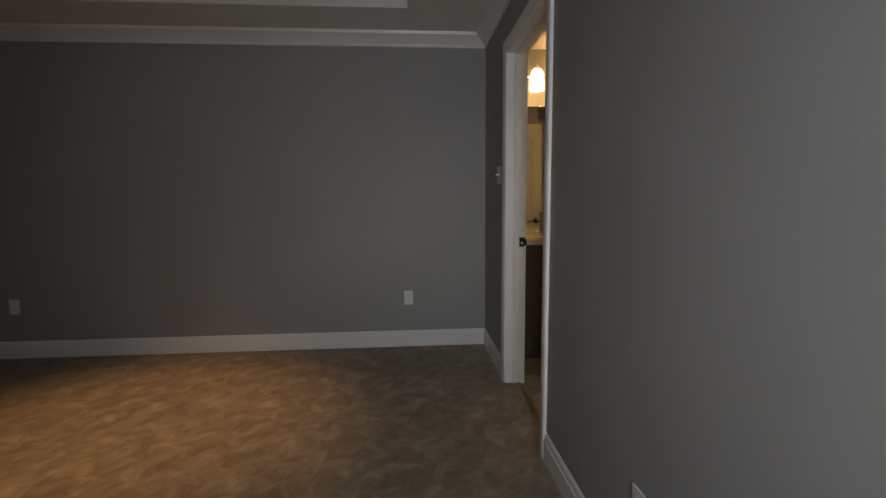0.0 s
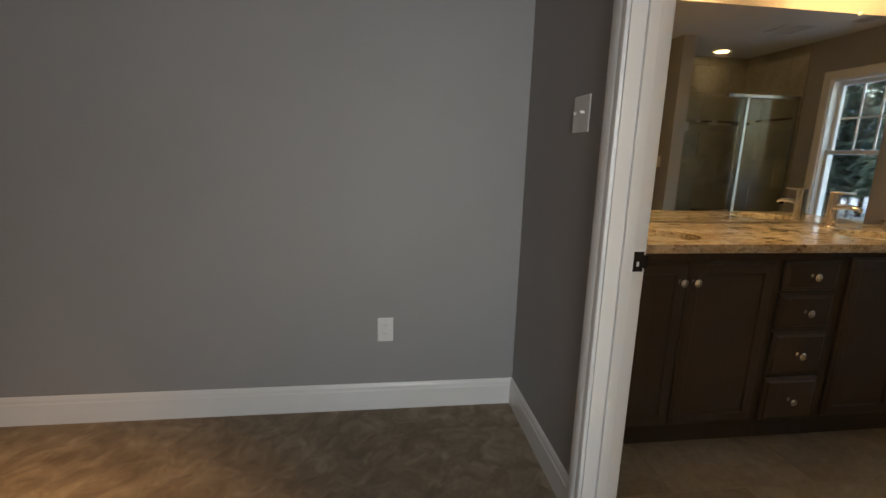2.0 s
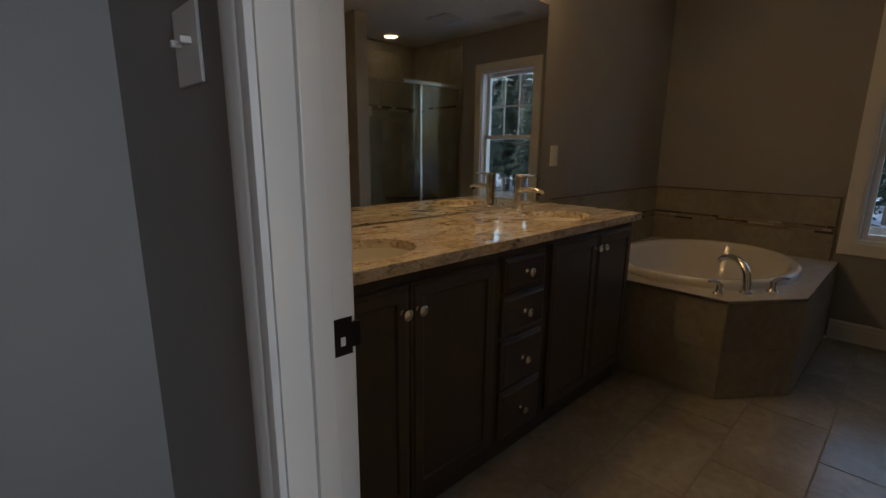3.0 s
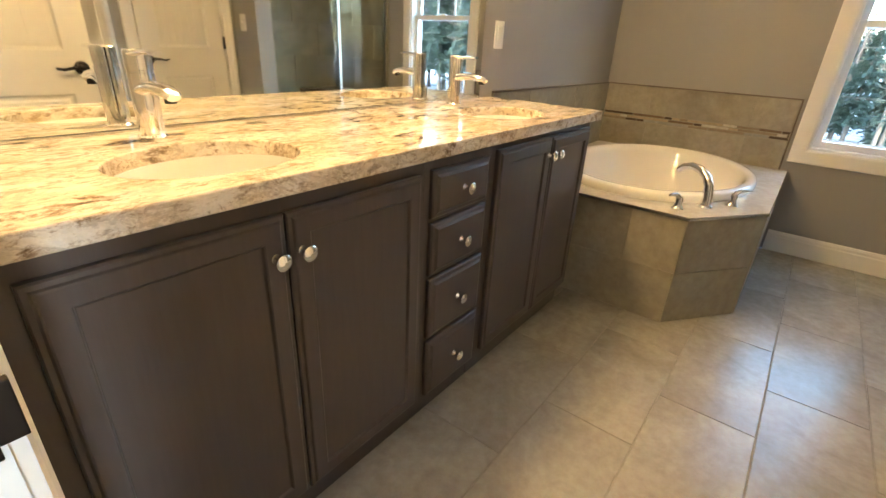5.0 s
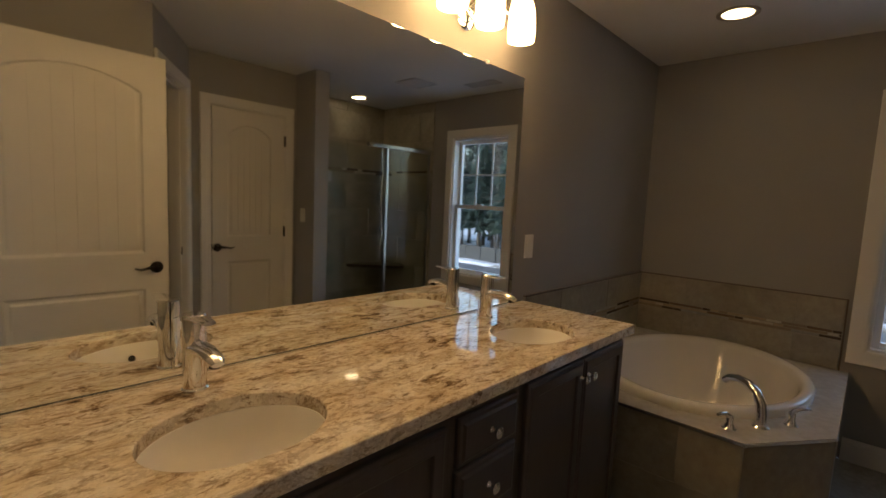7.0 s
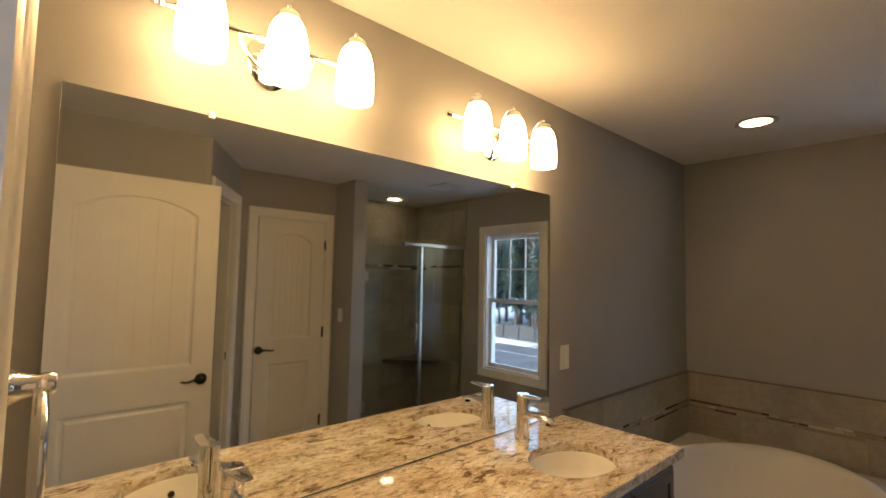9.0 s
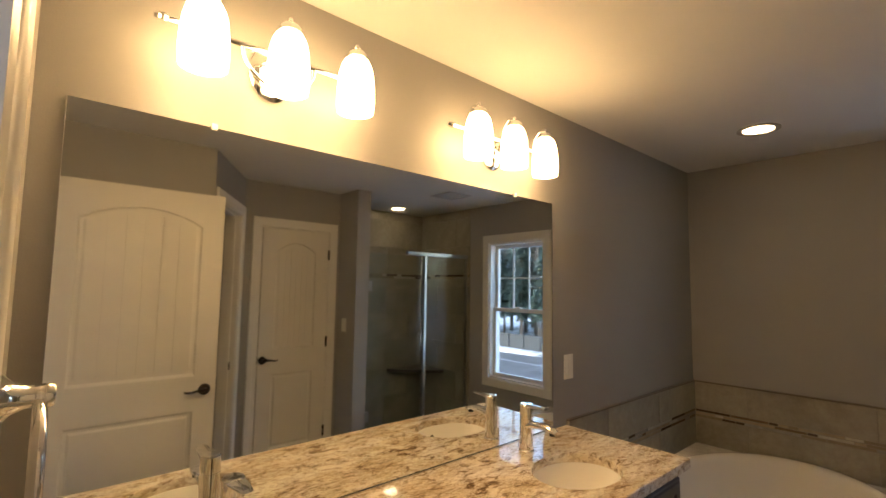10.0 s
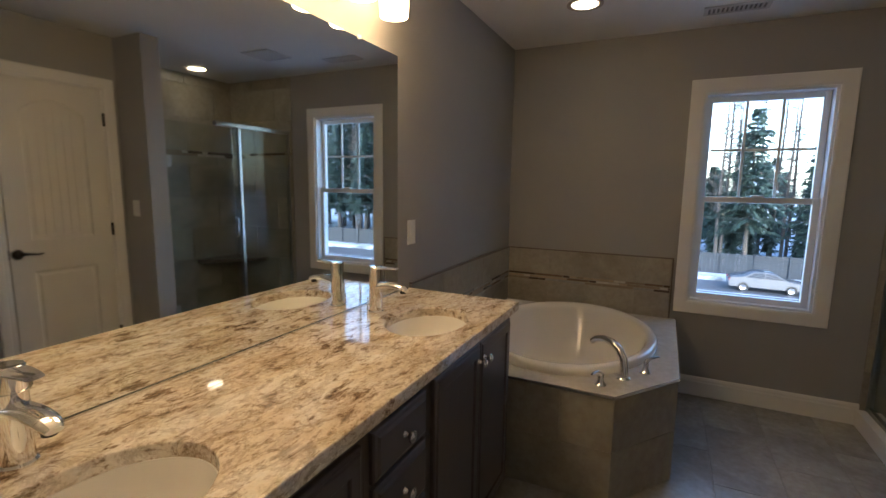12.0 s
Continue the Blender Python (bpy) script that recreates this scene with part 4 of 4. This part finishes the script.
# ---- shower ----
curb = structure("shower_curb", boxed(2.245, L - 0.001, G - 0.06, G + 0.06, 0.0, 0.10, bevel=0.003), M_TRIM, "white curb under the shower glass", "curb")
structure("shower_floor", boxed(2.245, L, -3.06, G - 0.06, -0.01, 0.03), M_TILE, "stone tiled shower floor", "floor")
enc = thing("shower_enclosure", (2.85, G, 0.10), "chrome framed glass shower door and fixed panel", "shower screen")
PX = 2.920
wpart("post", boxed(PX - 0.014, PX + 0.014, G - 0.016, G + 0.016, 0.10, 1.855, bevel=0.003), M_SATIN, enc)
wpart("wall_channel", boxed(L - 0.024, L - 0.001, G - 0.016, G + 0.016, 0.10, 1.855, bevel=0.002), M_SATIN, enc)
wpart("header", boxed(2.69, L - 0.001, G - 0.02, G + 0.02, 1.857, 1.892, bevel=0.004), M_SATIN, enc)
wpart("bottom_rail", boxed(PX + 0.015, L - 0.025, G - 0.012, G + 0.012, 0.101, 0.125, bevel=0.002), M_SATIN, enc)
wpart("fixed_panel", boxed(PX + 0.015, L - 0.025, G - 0.003, G + 0.003, 0.126, 1.855), M_SHOWER_GLASS, enc)
sd = wpart("shower_door", boxed(2.252, PX - 0.018, G - 0.003, G + 0.003, 0.112, 1.850), M_SHOWER_GLASS, enc)
hp = [(PX - 0.075, G + 0.004, 0.93), (PX - 0.075, G + 0.035, 0.935), (PX - 0.075, G + 0.045, 0.95), (PX - 0.075, G + 0.045, 1.08), (PX - 0.075, G + 0.035, 1.095), (PX - 0.075, G + 0.004, 1.10)]
wpart("door_handle", tube(bmesh.new(), hp, 0.008, 12), M_CHROME, sd, "chrome bow handle", 60)
for z in (0.4, 1.55):
    wpart("door_hinge", boxed(2.2465, 2.300, G - 0.012, G + 0.012, z - 0.045, z + 0.045, bevel=0.003), M_SATIN, sd, "satin glass hinge")
seat = thing("shower_bench", (3.3, -2.9, 0.62), "dark stone corner bench in the tiled shower", "bench")
wpart("slab", sheet(bmesh.new(), [(L - 0.012, -3.048), (L - 0.012, -2.62), (L - 0.10, -2.62), (3.03, -2.98), (3.03, -3.048)], [], 0.60, 0.635), stone("dark_stone", (0.10, 0.075, 0.06), 0.3), seat)

# ---- outdoors ----
GZ = -5.8
structure("ground", boxed(-400, 400, -400, 400, GZ - 1.0, GZ), M_SNOW, "snow-covered ground outside", "ground")
structure("wall_lower_storey", box(boxed(-5.25, -0.002, -4.70, 0.05, GZ, -0.16), 0.0, L + 0.05, -3.2, 0.05, GZ, -0.16), M_VINYL, "pale siding of the storey below", "wall")
structure("road", boxed(31.0, 41.2, -300, 300, GZ - 0.5, GZ + 0.03), M_ASPHALT, "wet grey asphalt road with snowy edges", "road")
# white road line, drawn with the snow material
structure("road_edge_line", boxed(36.6, 36.8, -300, 300, GZ, GZ + 0.036), M_SNOW, "white edge line along the road", "snow")
structure("snow_bank", sweep(bmesh.new(), [(42.3, -160, GZ), (42.3, 120, GZ)], (0, 0, 1), [(-1.9, 0), (-1.3, 0.10), (-0.2, 0.22), (0.7, 0.28), (1.2, 0.04)]), M_SNOW, "low bank of ploughed snow", "snow")

fence = thing("wooden_fence", (45, -22, GZ), "weathered grey wooden board fence beyond the road", "fence")
rngf = random.Random(5)
pk = finish(boxed(-0.012, 0.012, -0.145, 0.145, 0, 1.75), "board", M_FENCE)
for k in range(230):
    b = new("board", pk)
    b.parent = fence
    b.location = (0, -46 + 0.30 * k, rngf.uniform(-0.03, 0.03))
rail = finish(boxed(-0.06, -0.02, -46.2, 23.2, -0.05, 0.05), "rail", M_FENCE)
for z in (0.35, 1.45):
    r = new("rail", rail)
    r.parent = fence
    r.location = (0, 0, z)
post = finish(boxed(-0.14, -0.02, -0.06, 0.06, 0, 1.85), "post", M_FENCE)
for k in range(29):
    r = new("post", post)
    r.parent = fence
    r.location = (0, -46 + 2.4 * k, 0)


def conifer(seed, height, base):
    rng = random.Random(seed)
    t = thing("conifer_tree", (0, 0, -50), "dark green conifer dusted with snow", "tree", "trees beyond the road")
    part("trunk", tube(bmesh.new(), [(0, 0, 0), (0.03, 0.02, height * 0.5), (0, 0, height)], [0.22, 0.14, 0.02], 8), M_BARK, t)
    verts, faces = [], []
    z = base
    while z < height - 0.15:
        reach = (1 - (z - base) / (height - base)) ** 0.75 * height * 0.185 + 0.15
        reach *= rng.uniform(0.55, 1.25)
        for k in range(rng.randint(8, 11)):
            q, r = rng.uniform(0, 2 * math.pi), reach * rng.uniform(0.5, 1.2)
            ux, uy = math.cos(q), math.sin(q)
            droop, lift = rng.uniform(0.10, 0.5), rng.uniform(0.0, 0.25)
            n = max(3, int(r / 0.15))
            for i in range(n):
                f = (i + rng.random()) / n
                px, py, pz = ux * r * f, uy * r * f, z + r * (lift * f - droop * f * f) + rng.uniform(-0.06, 0.06)
                for side in (-1, 0, 1):
                    s, o = rng.uniform(0.26, 0.55) * (1.15 - 0.5 * f), len(verts)
                    w = side * rng.uniform(0.4, 1.0)
                    dx, dy, dz = (ux * 0.8 - uy * w) * s, (uy * 0.8 + ux * w) * s, -rng.uniform(0.02, 0.30)
                    hx, hy = -dy * 0.17, dx * 0.17
                    verts += [(px, py, pz), (px + dx * 0.5 + hx, py + dy * 0.5 + hy, pz + dz * 0.3 + 0.03), (px + dx, py + dy, pz + dz), (px + dx * 0.5 - hx, py + dy * 0.5 - hy, pz + dz * 0.6 - 0.10)]
                    faces.append((o, o + 1, o + 2, o + 3))
        z += rng.uniform(0.22, 0.40)
    me = bpy.data.meshes.new("crown")
    me.from_pydata(verts, [], faces)
    me.materials.append(M_NEEDLES)
    c = new("crown", me)
    c.parent = t
    return t


def bare_tree(seed, height):
    rng = random.Random(seed)
    t = thing("bare_tree", (0, 0, -50), "tall bare-trunked pine with a thin top", "tree", "trees beyond the road")
    part("trunk", tube(bmesh.new(), [(0, 0, 0), (0.1, 0.05, height * 0.4), (-0.05, 0.1, height * 0.75), (0, 0, height)], [0.17, 0.13, 0.09, 0.02], 8), M_BARK, t)
    bm = bmesh.new()
    for k in range(64):
        z, q, r = height * rng.uniform(0.28, 0.98), rng.uniform(0, 6.28), rng.uniform(0.5, 2.0)
        a = Vector((0, 0, z))
        b = a + Vector((math.cos(q) * r, math.sin(q) * r, r * rng.uniform(0.0, 0.5)))
        tube(bm, [a, (a + b) / 2 + Vector((0, 0, -0.08)), b], [0.045, 0.030, 0.012], 5)
        for j in range(2):
            p = a + (b - a) * rng.uniform(0.4, 0.9)
            tube(bm, [p, p + Vector((rng.uniform(-0.5, 0.5), rng.uniform(-0.5, 0.5), rng.uniform(0.0, 0.5)))], [0.022, 0.010], 4)
    part("limbs", bm, M_BARK, t)
    return t


models = [conifer(1, 13.0, 3.2), conifer(2, 14.6, 3.4), conifer(3, 10.0, 2.2)]
bares = [bare_tree(11, 19.0), bare_tree(12, 16.5)]
rng = random.Random(8)
# the stand opposite the window, then the denser wood further along the road
for x, y, i in ((50, -7.9, 1), (49, -12.9, 0), (56, -15.2, 1), (57, -3.9, 2), (60, -10.4, 2), (62, 0.5, 0), (51, -16.5, 2), (64, -6.0, 2)):
    copy_thing(models[i], pose(x, y, GZ, 0, 0, rng.uniform(0, 360)))
for k in range(30):
    copy_thing(models[rng.randint(0, 1)], pose(rng.uniform(47.5, 57), -66 + 1.62 * k + rng.uniform(-0.7, 0.7), GZ, 0, 0, rng.uniform(0, 360)) @ Matrix.Scale(rng.uniform(1.0, 1.45), 4))
for k in range(20):
    copy_thing(models[k % 2], pose(rng.uniform(58, 72), -66 + 2.1 * k + rng.uniform(-0.7, 0.7), GZ, 0, 0, rng.uniform(0, 360)) @ Matrix.Scale(rng.uniform(1.25, 1.7), 4))
for k in range(9):
    copy_thing(models[2], pose(rng.uniform(52, 60), -16.5 + 1.9 * k + rng.uniform(-0.6, 0.6), GZ - 0.3, 0, 0, rng.uniform(0, 360)) @ Matrix.Scale(rng.uniform(0.42, 0.62), 4))
for k in range(16):
    copy_thing(models[rng.randint(0, 2)], pose(rng.uniform(62, 86), -20 + 1.7 * k + rng.uniform(-0.7, 0.7), GZ - 2.6, 0, 0, rng.uniform(0, 360)))
for k in range(34):
    copy_thing(models[k % 3], pose(rng.uniform(95, 135), -130 + 4.4 * k + rng.uniform(-1.8, 1.8), GZ - 1.5, 0, 0, rng.uniform(0, 360)))
for k in range(17):
    copy_thing(bares[k % 2], pose(rng.uniform(48, 66), -18 + 1.15 * k + rng.uniform(-0.6, 0.6), GZ, 0, 0, rng.uniform(0, 360)))
for k in range(12):
    copy_thing(bares[k % 2], pose(rng.uniform(47, 62), -62 + 3.6 * k + rng.uniform(-0.9, 0.9), GZ, 0, 0, rng.uniform(0, 360)))
for t in models + bares:
    for o in list(t.children_recursive):
        bpy.data.objects.remove(o, do_unlink=True)
    bpy.data.objects.remove(t, do_unlink=True)


def car(x, y):
    c = thing("car", (x, y, GZ + 0.03), "silver four-door sedan on the road", "car")
    half = 0.86
    side = [(-2.25, 0.32), (-2.28, 0.62), (-2.15, 0.80), (-1.15, 0.93), (-0.45, 1.36), (0.10, 1.43), (0.75, 1.40), (1.45, 1.04), (2.15, 0.98), (2.26, 0.72), (2.24, 0.34)]
    bm = bmesh.new()
    rings = []
    for wx in (-1, -0.93, 0.93, 1):
        rings.append([bm.verts.new((wx * half * (0.80 if z > 1.1 else 1.0), yy, z if abs(wx) < 1 else 0.32 + (z - 0.32) * 0.96)) for yy, z in side])
    for a, b in zip(rings, rings[1:]):
        for k in range(len(side)):
            j = (k + 1) % len(side)
            bm.faces.new((a[k], a[j], b[j], b[k]))
    bm.faces.new(rings[0])
    bm.faces.new(rings[-1][::-1])
    body = part("body", bm, M_CARPAINT, c, smooth=35)
    for s in (-1, 1):
        for pane in ([(-0.98, 0.98), (-0.42, 1.31), (0.10, 1.37), (0.10, 0.99)], [(0.16, 0.99), (0.16, 1.37), (0.72, 1.33), (1.25, 1.03)]):
            bm = bmesh.new()
            vs = [bm.verts.new((s * half * (0.82 if z > 1.1 else 1.005), yy, z)) for yy, z in pane]
            bm.faces.new(vs)
            ext = bmesh.ops.extrude_face_region(bm, geom=bm.faces[:])["geom"]
            bmesh.ops.translate(bm, verts=[v for v in ext if isinstance(v, bmesh.types.BMVert)], vec=(s * 0.012, 0, 0))
            part("side_window", bm, M_CARGLASS, body)
        for yy in (-1.42, 1.38):
            m = Matrix.Translation((s * 0.80, yy, 0.32)) @ Matrix.Rotation(s * math.pi / 2, 4, "Y")
            w = part("tyre", revolve(bmesh.new(), [(0.20, -0.10), (0.31, -0.10), (0.325, -0.06), (0.325, 0.06), (0.31, 0.09), (0.20, 0.09)], 28, m), M_RUBBER, c, smooth=40)
            part("rim", revolve(bmesh.new(), [(0, 0.06), (0.06, 0.075), (0.17, 0.07), (0.20, 0.085), (0.205, 0.06)], 28, m), M_NICKEL, w, smooth=40)
        part("headlight", boxed(s * 0.74 - 0.1, s * 0.74 + 0.1, -2.29, -2.10, 0.64, 0.76, bevel=0.03), M_CARGLASS, c)
        part("tail_light", boxed(s * 0.74 - 0.1, s * 0.74 + 0.1, 2.15, 2.275, 0.76, 0.88, bevel=0.03), paint("red_lens", (0.35, 0.02, 0.02), 0.1, 0), c)


car(38.6, -7.75)

line = thing("utility_line", (43.5, -20, GZ), "overhead cables on wooden poles along the road", "utility line")
for y in (-70, 50):
    part("pole", tube(bmesh.new(), [(0, y, 0), (0, y, 9.5)], [0.15, 0.11], 10), M_BARK, line)
for z in (4.75, 7.9):
    pts = [(-0.2, -70 + 120 * i / 24, z - 0.5 * (1 - ((i - 12) / 12) ** 2) + 0.5) for i in range(25)]
    part("cable", tube(bmesh.new(), pts, 0.022, 6), M_RUBBER, line)

# ---- tiles, strips and other pieces ----
for r in range(9):
    y1 = -1.395 + 0.305 * (5 - r)
    y0 = y1 - 0.305
    top_y, low_y = min(y1, -0.001), max(y0, -2.55)
    if top_y - low_y < 0.02:
        continue
    start = (2.46 if r % 2 == (5 % 2) else 2.155) - 0.61 * 4
    x = start
    while x < L:
        a, b = max(x, -0.02), min(x + 0.61, L - 0.001)
        if low_y < G + 0.05:
            b = min(b, 2.115) if top_y < G + 0.05 else b
        if b - a > 0.02:
            piece("floor_tile", floor, (a, low_y, -0.006), (1, 0, 0), (0, 1, 0), b - a, top_y - low_y, 0.006, M_TILE, 0.004)
        x += 0.61

# deck faces
h = (DZ - 0.004) / 2
field("deck_tile", deck, (DX + 0.011, -0.012, 0), (0, -1, 0), (0, 0, 1), 0.943, DZ - 0.004, 0.61, h, 0.010, M_TILE_WALL, 0.003, 0.305, 0.2)
dv = Vector((A2[0] - A1[0], A2[1] - A1[1], 0))
field("deck_tile", deck, (A1[0] + 0.008, A1[1] + 0.004, 0), dv.normalized(), (0, 0, 1), dv.length, DZ - 0.004, 0.61, h, 0.010, M_TILE_WALL, 0.003)
field("deck_tile", deck, (A2[0], DD + 0.010, 0), (1, 0, 0), (0, 0, 1), L - A2[0] - 0.002, DZ - 0.004, 0.61, h, 0.010, M_TILE_WALL, 0.003, 0.305, 0.3)

# wainscot of tile round the tub
B0, B1, T1 = 0.690, 0.744, 0.925
back = structure("tile_backer", boxed(1.955, L - 0.001, -0.0130, -0.0005, DZ + 0.007, T1), M_GROUT, "beige tile surround with a mosaic band behind the tub", "tile surround")
side = structure("tile_backer_side", boxed(L - 0.0130, L - 0.0005, -1.160, -0.0135, DZ + 0.007, T1), M_GROUT, "beige tile surround with a mosaic band under the window wall", "tile surround")
rng = random.Random(3)


def strips(parent, origin, u, length):
    o, u = Vector(origin), Vector(u)
    row_h = (B1 - B0) / 3
    for r in range(3):
        a = 0.0
        while a < length - 0.004:
            w = min(rng.choice((0.05, 0.08, 0.12, 0.16, 0.21)), length - a)
            piece("mosaic_strip", parent, o + u * a + Vector((0, 0, r * row_h)), u, (0, 0, 1), round(w, 3), row_h, 0.0075, rng.choice(M_MOSAIC), 0.0022)
            a += w


for parent, o, u, length, first in ((back, (1.955, -0.006, 0), (1, 0, 0), L - 1.955 - 0.018, 0.25), (side, (L - 0.006, -0.016, 0), (0, -1, 0), 1.143, 0.30)):
    o = Vector(o)
    field("wall_tile", parent, o + Vector((0, 0, DZ + 0.008)), u, (0, 0, 1), length, B0 - DZ - 0.009, 0.61, B0 - DZ - 0.009, 0.009, M_TILE_WALL, 0.003, 0, first)
    field("wall_tile", parent, o + Vector((0, 0, B1)), u, (0, 0, 1), length, T1 - B1, 0.61, T1 - B1, 0.009, M_TILE_WALL, 0.003, 0, first)
    strips(parent, o + Vector((0, 0, B0)), u, length)
wpart("edge_trim", boxed(1.955, L - 0.017, -0.018, -0.001, T1 + 0.001, T1 + 0.009), M_EDGE, back, "thin dark metal top edge")
wpart("edge_trim", boxed(L - 0.018, L - 0.001, -1.165, -0.001, T1 + 0.001, T1 + 0.009), M_EDGE, side, "thin dark metal top edge")
wpart("edge_trim", boxed(L - 0.018, L - 0.001, -1.169, -1.161, DZ + 0.008, T1 + 0.009), M_EDGE, side, "thin dark metal end edge")

# shower tiles
for parent_name, o, u, length in (("tile_shower_back", (L - 0.001, -3.060, 0), (-1, 0, 0), L - 2.247), ("tile_shower_right", (L, G + 0.045, 0), (0, -1, 0), 3.047 + G + 0.045), ("tile_shower_left", (2.245, -3.047, 0), (0, 1, 0), G - 0.04 + 3.047)):
    uu, o = Vector(u), Vector(o)
    nn = Vector((0, 0, 1)).cross(uu) * -1
    p0, p1 = o + nn * 0.0005, o + uu * length + nn * 0.004
    xs, ys = sorted((p0.x, p1.x)), sorted((p0.y, p1.y))
    root = structure(parent_name, boxed(xs[0], xs[1], ys[0], ys[1], 0.031, C - 0.001), M_GROUT, "stone-look shower wall tiles with a dark mosaic band", "tile")
    s = o + nn * 0.004
    for z0, z1 in ((0.032, 1.64), (1.69, C - 0.002)):
        field("shower_tile", root, s + Vector((0, 0, z0)), u, (0, 0, 1), length, z1 - z0, 0.61, 0.305, 0.008, M_TILE_WALL, 0.003, 0.305, 0.1)
    for r in range(2):
        a = 0.0
        while a < length - 0.01:
            w = min(rng.choice((0.06, 0.10, 0.15)), length - a)
            piece("mosaic_strip", root, s + uu * a + Vector((0, 0, 1.64 + 0.025 * r)), u, (0, 0, 1), round(w, 3), 0.025, 0.007, rng.choice(M_MOSAIC), 0.002)
            a += w
